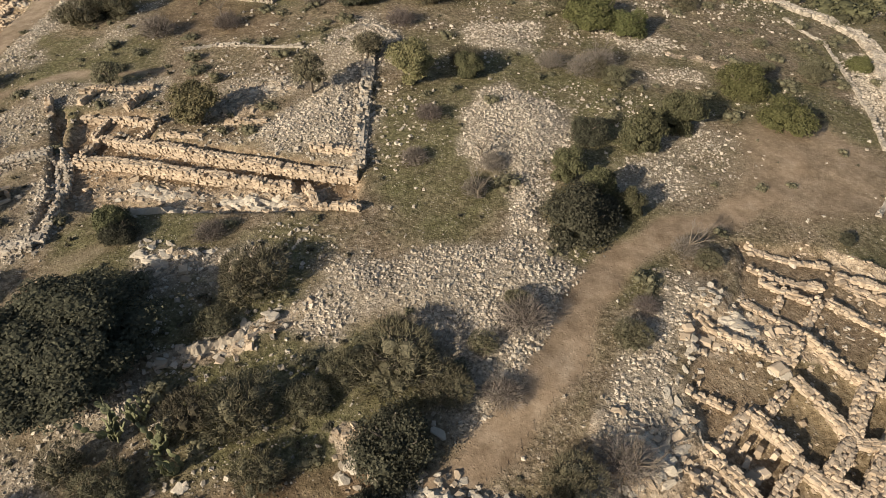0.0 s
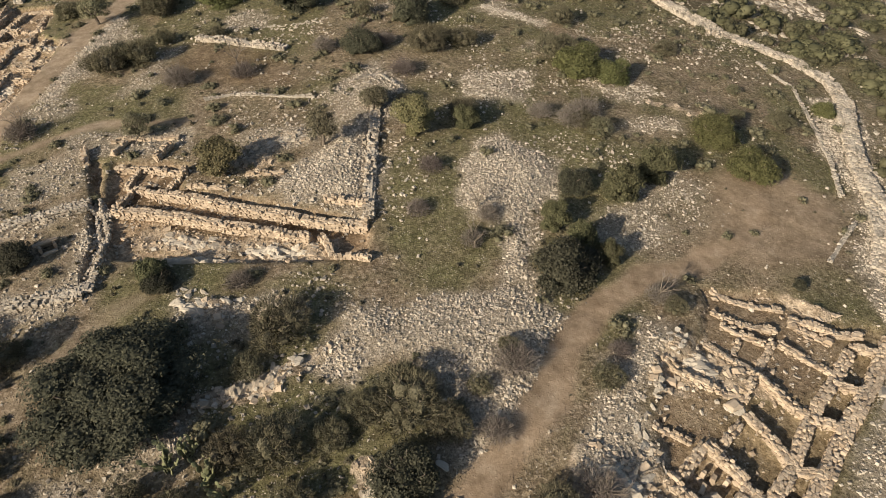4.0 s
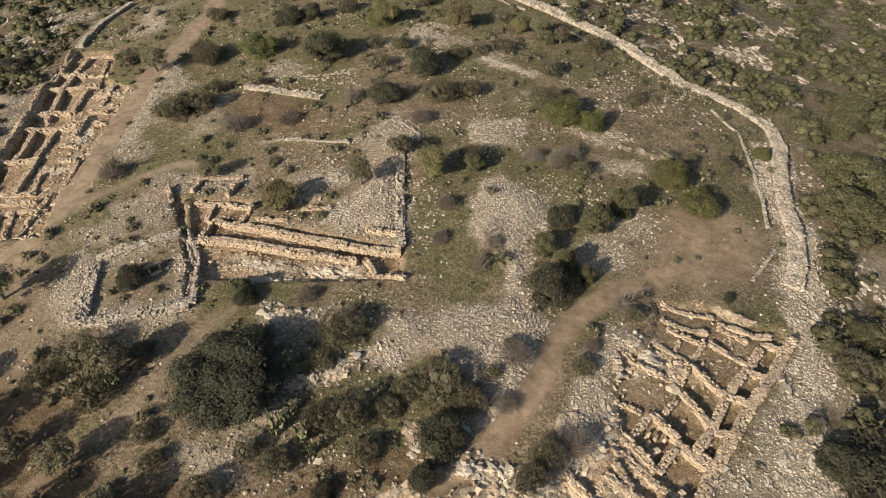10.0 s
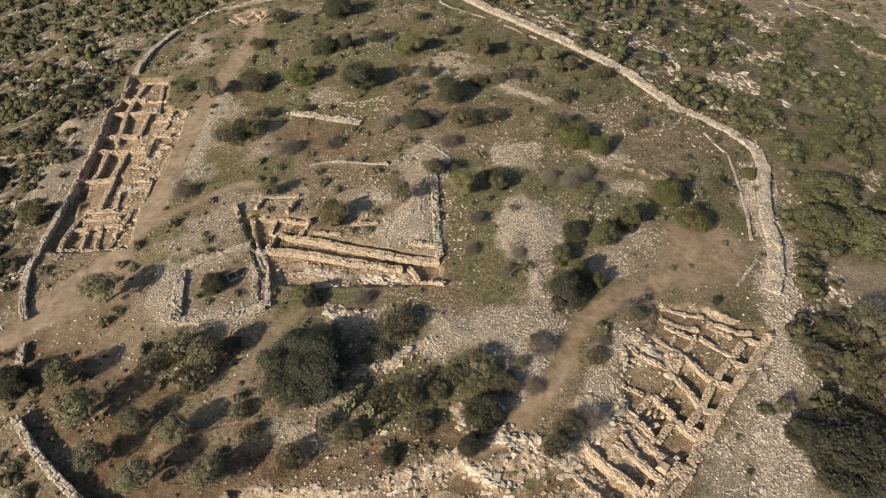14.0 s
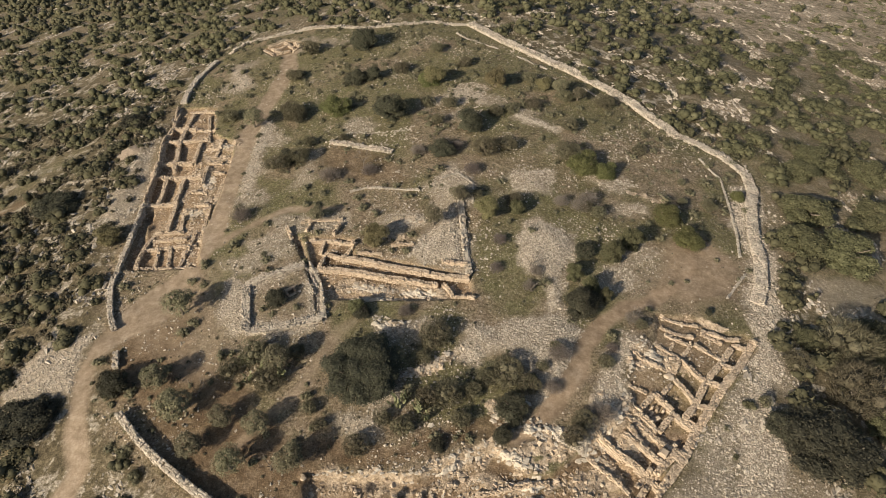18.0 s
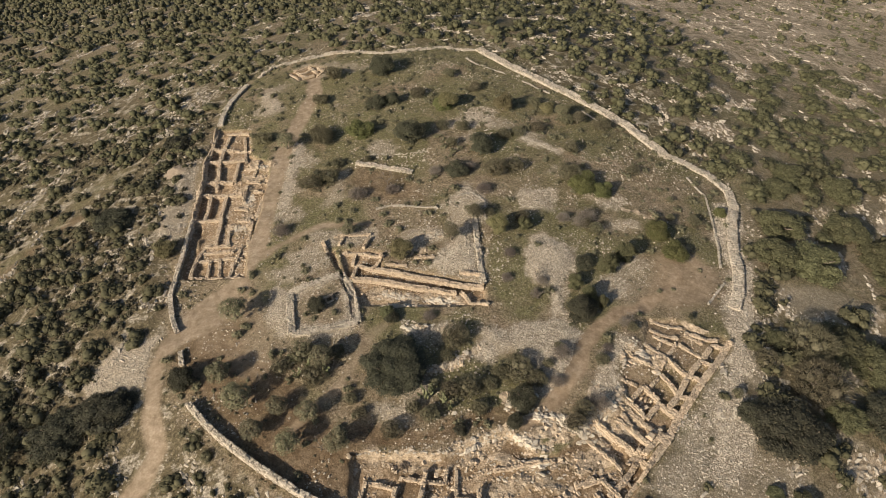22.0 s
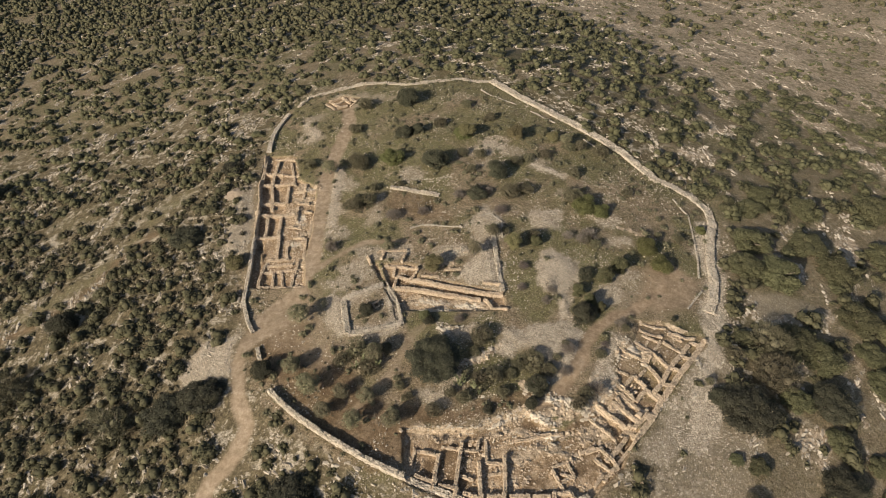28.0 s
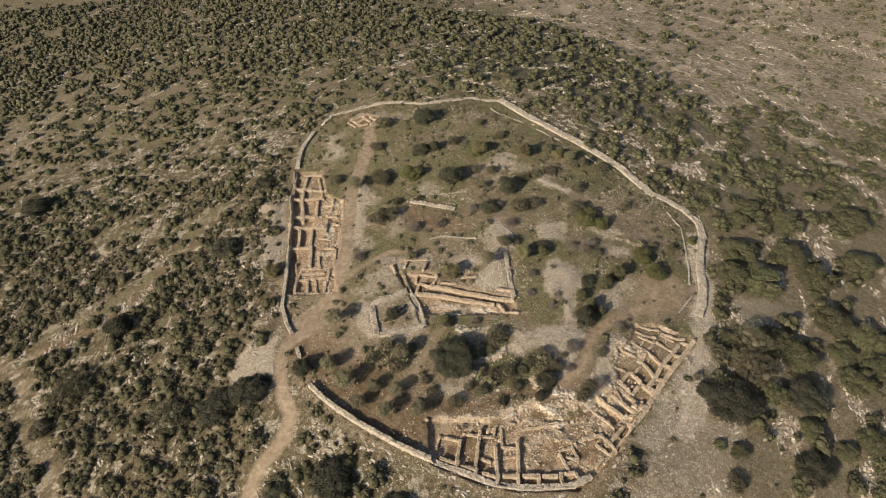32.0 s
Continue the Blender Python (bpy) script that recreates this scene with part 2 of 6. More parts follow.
def value_noise(x, y, size, seed):
    """Smooth noise between -1 and 1 with lumps of that many metres."""
    x, y = np.asarray(x, float) / size, np.asarray(y, float) / size
    i, j = np.floor(x), np.floor(y)
    u, v = x - i, y - j
    u, v = u * u * (3 - 2 * u), v * v * (3 - 2 * v)

    def h(a, b):
        s = np.sin(a * 127.1 + b * 311.7 + seed * 74.7) * 43758.5453
        return (s - np.floor(s)) * 2 - 1

    return (h(i, j) * (1 - u) + h(i + 1, j) * u) * (1 - v) + (h(i, j + 1) * (1 - u) + h(i + 1, j + 1) * u) * v


def dome(x, y):
    x, y = np.asarray(x, float), np.asarray(y, float)
    u, v = x - CX, y - CY
    rho = np.sqrt((u / AX) ** 2 + (v / AY) ** 2) + 1e-9
    k = np.minimum(rho, 1) / rho
    ui, vi = u * k, v * k
    top = 1.9 - 5.6 * (ui / AX) ** 2 - 1.6 * (vi / AY) ** 2
    d = np.hypot(u - ui, v - vi)
    fall = (0.28 - 0.11 * np.clip(u / (np.hypot(u, v) + 1e-6), 0, 1)) * (np.sqrt(d * d + 36) - 6)
    return top - 150 * (1 - np.exp(-fall / 150))


def line_dist(x, y, pts):
    """Distance to a polyline, and the running share along it."""
    x, y = np.asarray(x, float), np.asarray(y, float)
    best, share = np.full(x.shape, 1e9), np.zeros(x.shape)
    n = len(pts) - 1
    for k in range(n):
        (ax, ay), (bx, by) = pts[k], pts[k + 1]
        dx, dy = bx - ax, by - ay
        t = np.clip(((x - ax) * dx + (y - ay) * dy) / (dx * dx + dy * dy + 1e-9), 0, 1)
        d = np.hypot(x - ax - t * dx, y - ay - t * dy)
        near = d < best
        best, share = np.where(near, d, best), np.where(near, (k + t) / n, share)
    return best, share


def inside(x, y, poly):
    """Signed distance to a polygon's edge, positive inside."""
    x, y = np.asarray(x, float), np.asarray(y, float)
    px, py = [p[0] for p in poly], [p[1] for p in poly]
    near = (x > min(px) - 12) & (x < max(px) + 12) & (y > min(py) - 12) & (y < max(py) + 12)
    if not near.all():
        out = np.full(x.shape, -50.0)
        if near.any():
            out[near] = inside(x[near], y[near], poly)
        return out
    odd = np.zeros(x.shape, bool)
    for (ax, ay), (bx, by) in zip(poly, poly[1:] + poly[:1]):
        if ay != by:
            odd ^= ((ay > y) != (by > y)) & (x < (bx - ax) * (y - ay) / (by - ay) + ax)
    d, _ = line_dist(x, y, poly + poly[:1])
    return np.where(odd, d, -d)


def step(a, b, v):
    t = np.clip((v - a) / (b - a), 0, 1)
    return t * t * (3 - 2 * t)


# the line of the fortress wall
PERIMETER = [(62, -20), (68, -8), (70, 0), (74, 11), (77, 17), (78, 25), (74, 31), (64, 40), (56, 54), (37, 75), (25, 89), (13, 104), (-8, 104.5), (-34, 105), (-51, 101), (-61, 99), (-66, 91),
             (-70, 79), (-72, 71), (-71, 50), (-70, 24), (-68, 8), (-67, -8), (-62, -24), (-59, -33), (-54, -43), (-45, -52), (-30, -64), (-16, -70), (-2, -75), (17, -75), (31, -59), (41, -48), (58, -30)]

# dug areas: outline and depth
PIT_EAST = [(40.4, -24.2), (43.1, -24.6), (46.3, -24.5), (48.9, -25.3), (50.8, -27), (52.6, -27.8), (57.6, -28.8), (57, -32.5), (41, -49), (30.5, -58), (28, -57.5), (23.5, -51), (27, -48), (31, -45), (31.5, -40.5), (33.5, -35), (38.5, -31), (40, -27)]
PIT_PALACE = [(-28, -2), (-18.5, -2.6), (-18, -7.5), (5, -14.5), (6, -17), (5.5, -20.6), (-7, -20.8), (-22, -20), (-25.5, -13), (-27, -7)]
# along the enclosure this ditch is added on flat earth for the bank's shade
PIT_DITCH_SHADE = [(-31.6, -1.5), (-29.4, -2), (-27, -9.5), (-23.5, -17), (-22.4, -23.5), (-23.6, -24), (-25.2, -16), (-28, -9)]
PIT_SOUTH = [(-21.5, -55.3), (-5, -56.3), (2, -53), (6.8, -51.8), (12.6, -56.8), (16, -56.3), (24, -50), (28, -55), (33, -56.5), (27, -66), (19, -72.5), (15, -75.6), (0, -75.4), (-9, -73.6), (-21, -68)]
PIT_WEST = [(-72, 58), (-61, 55.5), (-58.4, 42), (-51.4, 36), (-50.9, 27.8), (-50.6, 20.9), (-50.4, 10.5), (-51.1, 1.7), (-50.8, -2.2), (-49.5, -9.2), (-64.2, -8.1), (-64.5, -2.1), (-64.1, 4.9), (-68.4, 14.0), (-68.8, 25.9), (-71.3, 40.5)]
PIT_TRENCH = [(-68, 12.4), (-65.6, 12.3), (-63.9, -1.3), (-64.2, -8.1), (-65.4, -7.8), (-66.4, 0.9)]
PITS = [(PIT_EAST, 0.5), (PIT_PALACE, 0.85), (PIT_DITCH_SHADE, 1.2), (PIT_SOUTH, 1.25), (PIT_WEST, 0.9), (PIT_TRENCH, 1.3), ([(-55, 92), (-48, 97), (-41, 93.5), (-43.5, 86.5), (-50, 85.5)], 0.6)]

# rooms dug deeper than the rest of their pit
ROOMS = [[(-70.4, 47), (-67.4, 46), (-67, 40), (-70.6, 41)], [(-66.8, 45.8), (-64.2, 45), (-65, 40), (-66.8, 40)], [(-70.6, 40), (-67.2, 39), (-66, 32), (-69.2, 31)], [(-66.4, 38.6), (-61.4, 38), (-60.8, 30), (-65.2, 31)], [(-69, 29.8), (-65.4, 29.5), (-64.6, 24.4), (-68.8, 25.6)],
         [(-64.6, 29), (-61, 29), (-61.4, 23.8), (-64, 24)], [(-68.6, 24.4), (-66.2, 23.6), (-65.4, 14), (-68, 14.4)], [(-65.2, 23.4), (-61.8, 22.6), (-61.2, 14), (-64.6, 14)], [(-69.8, 54.6), (-67, 53.6), (-67.6, 48), (-70.6, 48.4)],
         [(-62.8, -2.4), (-60.2, -2.6), (-59.8, -7.6), (-63, -7.2)],
         [(36.9, -42), (39.3, -39.8), (41.9, -43.6), (39.2, -46.6), (37.8, -45.4)], [(35.2, -42.2), (37.7, -45.6), (34.2, -48.9), (31.9, -45.5), (32.7, -44.7)], [(53, -31.6), (55.4, -32.4), (52.3, -36), (49.5, -35.6)],
         [(49.2, -36), (51.4, -37), (48.4, -40), (46, -39.2)], [(45.4, -40), (47.9, -40.9), (44.7, -44.2), (42.3, -43.9)], [(41.9, -44.6), (44.2, -45), (41.1, -47.9), (39.4, -46.9)], [(40.4, -37.9), (42.2, -35.4), (45.2, -39.2), (42.9, -42.3)],
         [(34.3, -48.9), (37.8, -46), (40.3, -49), (36.6, -53.2), (34.3, -50.9)], [(27, -53.3), (30, -50.7), (33.6, -54.4), (31, -56.6)], [(29.6, -48.6), (34, -51), (33.2, -53.4), (31, -51.6)], [(27.4, -59.2), (31, -56.8), (32, -58.6), (28.4, -61.8)]]

# ways and banks
ROAD = [(-45, 88), (-43.5, 74), (-45.9, 59.0), (-48.6, 41.4), (-48.6, 16.4), (-48.8, 0.2), (-51.4, -11.7), (-57.3, -21.2), (-62.5, -27.0), (-64.1, -33.8), (-61.9, -43.1), (-58.5, -51.2), (-59.9, -57.9), (-64.5, -63.2), (-69, -76), (-72, -110), (-90, -170)]
BRANCH = [(-47.8, -3.4), (-40.2, 3.1), (-33.1, 7.2), (-21.4, 7.2)]
EAST_PATH = [(11, -50.5), (15.0, -47.0), (18.9, -43.4), (22.6, -38.4), (24.7, -32.9), (28.2, -28.4), (34.3, -23.4), (40.3, -21.1), (48.1, -16.2), (51.9, -9.9)]
OAK_TRACK = [(-33, -50), (-27.1, -43.1), (-24.1, -39.8), (-21.0, -32.3), (-18.6, -27.2), (-14, -24)]
GATE_FIELD = [(-56, -26), (-49.5, -35), (-41.1, -42.7), (-32.5, -51.7), (-25.4, -58.5)]
WEST_TRACK = [(-151.4, -14.5), (-133.9, -7.4), (-126.3, -3), (-118, 4.0), (-112, 16), (-105, 24)]
WEST_TERRACE = [(-148, -7), (-133, 0), (-119, 9), (-111.5, 22), (-105.5, 35), (-99, 42)]
VALLEY_TRACK = [(-185, -12), (-161.6, -16.8), (-151.1, -21.9), (-145.5, -33.9), (-136.3, -46.3), (-127.0, -56.0), (-124.4, -64.3), (-128, -90)]
NORTH_TRACK = [(-60, 345), (-40, 326), (20, 284), (55, 258), (75, 240), (121, 288)]
BARE_GATE = [(-58.3, -24.7), (-54.4, -18.5), (-48.0, -9.6), (-45.6, -7.3), (-43.1, -11.4), (-45.6, -18.3), (-41.0, -25.4), (-38.0, -33.9), (-39.6, -39.5), (-45.6, -37.1), (-48.4, -31.0), (-55.5, -29.2)]
BARE_EAST = [(43, -18), (46, -12), (49, -4), (57, -1), (62, -10), (57, -19), (48, -21.5)]
# heaps of rubble: outline, rise, share of stones
HEAPS = [
    ([(2.6, -33), (4.6, -27), (7, -27), (9.9, -28.8), (11.3, -27.5), (16.2, -25.3), (20.7, -25.2), (24.5, -27.6), (26.4, -29.2), (25, -32.6), (23.6, -36.1), (21.3, -40.4), (18.3, -43), (15.2, -44.5), (13.6, -43), (15, -38.8), (15.4, -36.4), (12.8, -35), (10.1, -34), (7.5, -34.4), (5.9, -36.3), (3.6, -35)], 0.4, 1.0), ([(-14.5, -43.9), (-11.8, -42.9), (-8.8, -40.5), (-7.2, -38.8), (-7, -42), (-8.1, -44.8), (-10.9, -45.4)], 0.1, 0.9),
    ([(18, 0), (21.8, 1.6), (28.2, -3), (27.6, -9.6), (24.6, -14), (23, -17), (22.8, -23.4), (20.4, -23.4), (20.4, -15.6), (16.4, -11.9), (16, -6)], 0.6, 1.0),
    ([(-8, -9.5), (-3, -3), (1, 4), (4.4, 8), (5.2, 3), (5.3, -13), (0, -11)], 0.55, 1.0),
    ([(18, 20), (27, 21), (26, 11), (17, 11)], 0.4, 0.7), ([(-3, 14), (4, 22), (9, 16), (9, 7), (4, 4), (0, 6)], 0.3, 0.7),
    ([(-8, -27), (-3, -25), (-1, -28), (-5, -31)], 0.3, 0.8), ([(-13, -25), (-9, -26), (-9, -30), (-13, -29)], 0.3, 0.6),
    ([(33.2, -29.6), (35.8, -30.2), (33.8, -33.5), (31, -38), (28.6, -44.6), (25.4, -44.6), (26.4, -40.4), (29.4, -36.5), (29.2, -32.8), (31.4, -32.5)], 0.3, 1.0),
    ([(-1.9, 46.9), (5.1, 51.5), (13.9, 50.5), (14.1, 57.2), (8.0, 58.8), (0.8, 52.1)], 0.2, 0.75), ([(20.5, 47), (24, 45.5), (32, 39.5), (31, 37.5), (25, 40.5), (20.5, 44.5)], 0.2, 0.8),
    ([(-46.6, 45), (-43.4, 45), (-42.4, 30), (-43, 15), (-46, 15), (-46, 30)], 0.2, 1.0), ([(-56.5, 63.5), (-53, 65.5), (-58, 79), (-61, 77)], 0.2, 0.8), ([(-61, 80), (-56, 84), (-52, 84), (-55, 79)], 0.0, 0.6),
    ([(-10, 2), (-5, 3.5), (-3, 1), (-8, -1)], 0.0, 0.7), ([(-36, 4.5), (-20, 5), (-19.5, 1), (-27, -1), (-34, -1)], 0.0, 0.6), ([(31.5, -13), (36.8, -10), (39, -15), (34, -19), (31, -17)], 0.0, 0.7), ([(-42, -3), (-36, 0), (-31, -4), (-36, -9)], 0.0, 0.65), ([(-31, 30), (-28.5, 31), (-29.5, 16), (-33, 15)], 0.0, 0.5), ([(43, 8), (47, 8), (47, 5), (43, 5)], 0.0, 0.6),
]
HEAPS_ROUND = [
    ([(78, 17), (75.5, 20), (71, 8), (67.8, -1), (61.9, -17), (58.8, -28), (55.5, -36), (50, -45), (46, -53), (42.5, -62), (48, -62), (55, -53), (55.5, -43), (61, -35.7), (62, -29), (68, -19.7), (70.5, -11.4), (72.5, 1.5)], 0.2, 1.0),
    ([(58, -30), (53, -38), (44.5, -48), (37, -57), (31, -63), (37, -66), (44, -60), (48, -48), (55, -37)], 0.1, 0.6), ([(55, -50), (46, -60), (36, -66), (26, -74), (24, -100), (52, -100), (56, -64)], 0.0, 0.32), ([(78, 20), (72, 18), (67.4, 8), (66.4, 0), (70, -2), (76, 8)], 0.1, 0.9), ([(75, -13), (88, -11), (101, -17), (92, -26), (78, -23)], 0.0, 0.4), ([(60, -36), (64, -44), (62, -62), (56, -66), (55, -52)], 0.0, 0.4), ([(-28, -9.4), (-25, -10), (-23, -16), (-21.8, -25.4), (-24.4, -26), (-25.4, -19), (-27.4, -12.6)], 0.35, 1.0), ([(-38, -14.4), (-29, -10), (-28.6, -13), (-37.6, -17)], 0.35, 1.0), ([(-37, -26), (-23, -24.4), (-23, -27), (-37, -28.8)], 0.3, 1.0), ([(-41.5, -14), (-38.3, -14.8), (-36.2, -21), (-35.2, -28), (-39.6, -28.4), (-42, -21)], 0.4, 1.0), ([(-34, -9.5), (-41, -12), (-44, -8), (-36, -5)], 0.0, 0.6),
    ([(-43, -18), (-39, -13), (-27, -9), (-23, -15), (-21.5, -27), (-25, -31), (-30, -32), (-38, -31), (-41, -26)], 0.0, 0.15),
    ([(-80, -35), (-75, -26), (-66, -26), (-65.5, -37), (-69, -37), (-75, -41)], 0.2, 0.9), ([(-75, 7), (-79, 14), (-79, 40), (-75, 42), (-71, 26), (-70, 8)], 0.5, 0.6),
    ([(31, -13), (37, -10), (47, -7), (46, -14), (38, -19), (33, -19)], 0.0, 0.2), ([(-18, -47), (-15, -45), (-11, -45), (-11, -49), (-15, -50)], 0.2, 0.8),
]
STONY_PATCHES = [(-49, 94, 3.5), (-44, 90, 4), (-50, 88, 3), (-40, 94, 3), (-33, 92, 3), (-26, 90, 3), (10.5, 58.8, 4), (14.9, 52.5, 3.5), (23.9, 46.7, 3), (42.2, 15.9, 3), (41.3, 6.3, 2.5), (-58, 66, 3.5), (7, 54, 3), (8, 44, 3), (0, 51, 3), (-20, 40, 4), (38.7, 20.7, 3), (31, 28, 3), (-43, 36, 4), (-44, 22, 3), (-43, 12, 3), (-34, -4, 4), (-9, 1, 3), (41, -8, 4)]
ALL_HEAPS = HEAPS + HEAPS_ROUND + [([(px + r * math.cos(k * 1.05) * 1.3, py + r * math.sin(k * 1.05)) for k in range(6)], 0.0, 0.5) for px, py, r in STONY_PATCHES]
BEDROCK = [([(-56.4, 36.2), (-52, 34.8)], 2.0), ([(-57.6, 31.5), (-53.4, 31.2)], 1.6), ([(-56.4, 25), (-54.4, 18)], 2.2), ([(-56.4, 9.6), (-52.6, 9.4)], 1.8), ([(-21, -55.5), (-5, -56.5), (1.6, -53), (6.6, -51.6), (12, -56), (20, -51), (25, -50), (28, -47), (31, -43)], 1.1), ([(-19, -16.2), (-10, -17.6), (1, -18.6)], 1.9), ([(-17, -20), (-9, -20), (-3, -19.6)], 0.9),
           ([(2, -55.5), (10, -58), (18, -57)], 1.0), ([(-7.3, -38.4), (-2.4, -36.8), (1.6, -34.1)], 1.3), ([(7.6, -44.3), (8.5, -45.5), (7.6, -47.8)], 0.9), ([(10.4, -47.8), (15, -48.6), (20, -51.8)], 1.4), ([(25.6, -44.4), (28.4, -45.9), (24, -48)], 2.2), ([(36, -32), (34, -36), (40, -35)], 2.0), ([(9, -53), (15, -52)], 1.4), ([(46.3, -24.7), (48.9, -25.5), (50.8, -27.2), (52.6, -28), (57.4, -29)], 0.75), ([(36.4, -33.6), (38.6, -35.4)], 1.1), ([(43.4, -37.2), (42, -36.6)], 0.9),
           ([(-9, 1), (-4, 2)], 2.0), ([(33, -46), (30, -51)], 2.5), ([(45, 13), (52, 10)], 1.2), ([(20, -58), (24, -56)], 2.5),
           ([(-55, 6), (-54, 14)], 1.0), ([(-15, -57.5), (-6, -58.5), (0, -57)], 0.8), ([(4, -63), (10, -61), (16, -63)], 1.5), ([(-14, -4), (-9, -3)], 1.4), ([(-9, -28.5), (-4, -27.5)], 1.5), ([(-1, -55), (7, -52.2), (14, -55.5)], 1.4)]


def heap_mask(x, y):
    total = np.zeros(np.shape(x))
    ragged = 1.1 * value_noise(x, y, 3.5, 5) + 0.7 * value_noise(x, y, 1.3, 6)
    for poly, _, share in ALL_HEAPS:
        total = np.maximum(total, step(-1.6, 1.0, inside(x, y, poly) + ragged) * share)
    return total


def bedrock_mask(x, y):
    total = np.zeros(np.shape(x))
    ragged = 0.8 * value_noise(x, y, 3.0, 7) + 0.5 * value_noise(x, y, 1.2, 8)
    for pts, half in BEDROCK:
        d, _ = line_dist(x, y, pts)
        total = np.maximum(total, step(half + 0.5, half - 0.7, d + ragged))
    return total


def dirt_mask(x, y):
    wob = 0.5 * value_noise(x, y, 3.5, 2)
    d, s = line_dist(x, y, ROAD)
    half = 1.65 + 0.6 * step(0.42, 0.3, s) + 3.2 * np.exp(-(((s - 0.43) / 0.04) ** 2)) + wob
    total = step(half + 0.9, half - 0.5, d)
    for pts, half, worn in ((BRANCH, 0.75, 0.85), (EAST_PATH, 1.45, 1), (OAK_TRACK, 0.8, 0.5), (VALLEY_TRACK, 1.0, 0.5)):
        d, _ = line_dist(x, y, pts)
        total = np.maximum(total, step(half + wob + 0.8, half + wob - 0.5, d) * worn)
    total = np.maximum(total, step(-1.5, 1.5, inside(x, y, BARE_GATE) + 2 * wob) * 0.4)
    return np.maximum(total, step(-3, 2, inside(x, y, BARE_EAST)) * 0.78)


def pit_mask(x, y):
    return [step(-0.25, 0.35, inside(x, y, p) + 0.2 * value_noise(x, y, 1.5, 3)) for p, _ in PITS]


def land(x, y, rooms=True):
    z = dome(x, y) + 0.35 * value_noise(x, y, 18, 1) + 0.12 * value_noise(x, y, 5, 2) + 0.06 * value_noise(x, y, 1.7, 3)
    for poly, up, _ in ALL_HEAPS:
        if up:
            z = z + up * step(-0.8, 3.5, inside(x, y, poly))
    ledge = value_noise(x, y, 2.6, 71) + 0.6 * value_noise(x, y, 1.1, 72)
    z = z + bedrock_mask(x, y) * (0.14 + 0.36 * np.round(ledge * 2.5) / 2.5)
    for p, depth in PITS:
        s = inside(x, y, p) + 0.2 * value_noise(x, y, 1.5, 3)
        z = z - depth * step(-0.25, 0.35, s)
    if rooms:
        for p in ROOMS:
            z = z - 0.55 * step(-0.2, 0.2, inside(x, y, p))
    return z


def ledges(x, y):
    """Bands of rock along the contours of the slopes."""
    u, v = (np.asarray(x) - CX) / AX, (np.asarray(y) - CY) / AY
    rho, th = np.hypot(u, v), np.arctan2(v, u)
    return value_noise(th * 90 + 7, rho * 85 + 4 * value_noise(x, y, 15, 33), 7.0, 31) * 0.6 + 0.75 * value_noise(th * 35, rho * 85 + 3 * value_noise(x, y, 9, 34), 3.2, 35) + 0.3 * value_noise(x, y, 4, 32)


def height(x, y):
    return float(land(np.array([x]), np.array([y]))[0])


# ---------------------------------------------------------------- mesh makers
def mesh_from(name, verts, faces, material):
    """faces: an array with 3 or 4 corners a row."""
    me = bpy.data.meshes.new(name)
    faces = np.asarray(faces, np.int32)
    k = faces.shape[1]
    me.vertices.add(len(verts))
    me.vertices.foreach_set("co", np.asarray(verts, np.float32).ravel())
    me.loops.add(faces.size)
    me.loops.foreach_set("vertex_index", faces.ravel())
    me.polygons.add(len(faces))
    me.polygons.foreach_set("loop_start", np.arange(0, faces.size, k, dtype=np.int32))
    me.polygons.foreach_set("use_smooth", np.zeros(len(faces), bool))
    me.update(calc_edges=True)
    me.validate()
    me.materials.append(material)
    return me


def part(name, bm, material, parent, label=""):
    me = bpy.data.meshes.new(name)
    bm.to_mesh(me)
    bm.free()
    me.materials.append(material)
    ob = new(name, me)
    ob.parent = parent
    if label:
        tagged(ob, label)
    return ob


def joined(parts, k=3):
    """Joins (verts, faces) pairs."""
    vs, fs, n = [], [], 0
    for v, f in parts:
        vs.append(v)
        fs.append(f + n)
        n += len(v)
    return np.concatenate(vs), np.concatenate(fs)


def stone_template(seed, jitter=0.14):
    """A rough block with chamfered top, 1 m across: 12 corners, 10 quads."""
    r = np.random.default_rng(seed)
    low = np.array([(-0.5, -0.5, -0.5), (0.5, -0.5, -0.5), (0.5, 0.5, -0.5), (-0.5, 0.5, -0.5)])
    waist = low * (1.06, 1.06, 0) + (0, 0, 0.2)
    top = low * (0.72, 0.72, -1)
    v = np.concatenate([low, waist, top]) + r.uniform(-jitter, jitter, (12, 3))
    f = [(3, 2, 1, 0), (8, 9, 10, 11)]
    for a in (0, 4):
        f += [(a + i, a + (i + 1) % 4, a + 4 + (i + 1) % 4, a + 4 + i) for i in range(4)]
    return v, np.array(f)


STONES = [stone_template(s) for s in range(12)]


def pebble_template(seed):
    """A rough six-sided lump, 1 m across."""
    r = np.random.default_rng(seed)
    v = np.array([(a, b, c) for c in (-0.5, 0.5) for b in (-0.5, 0.5) for a in (-0.5, 0.5)])
    v[4:, :2] *= 0.75
    v = v + r.uniform(-0.2, 0.2, (8, 3))
    return v, np.array([(0, 2, 3, 1), (4, 5, 7, 6), (0, 1, 5, 4), (1, 3, 7, 5), (3, 2, 6, 7), (2, 0, 4, 6)])


PEBBLES = [pebble_template(40 + s) for s in range(16)]


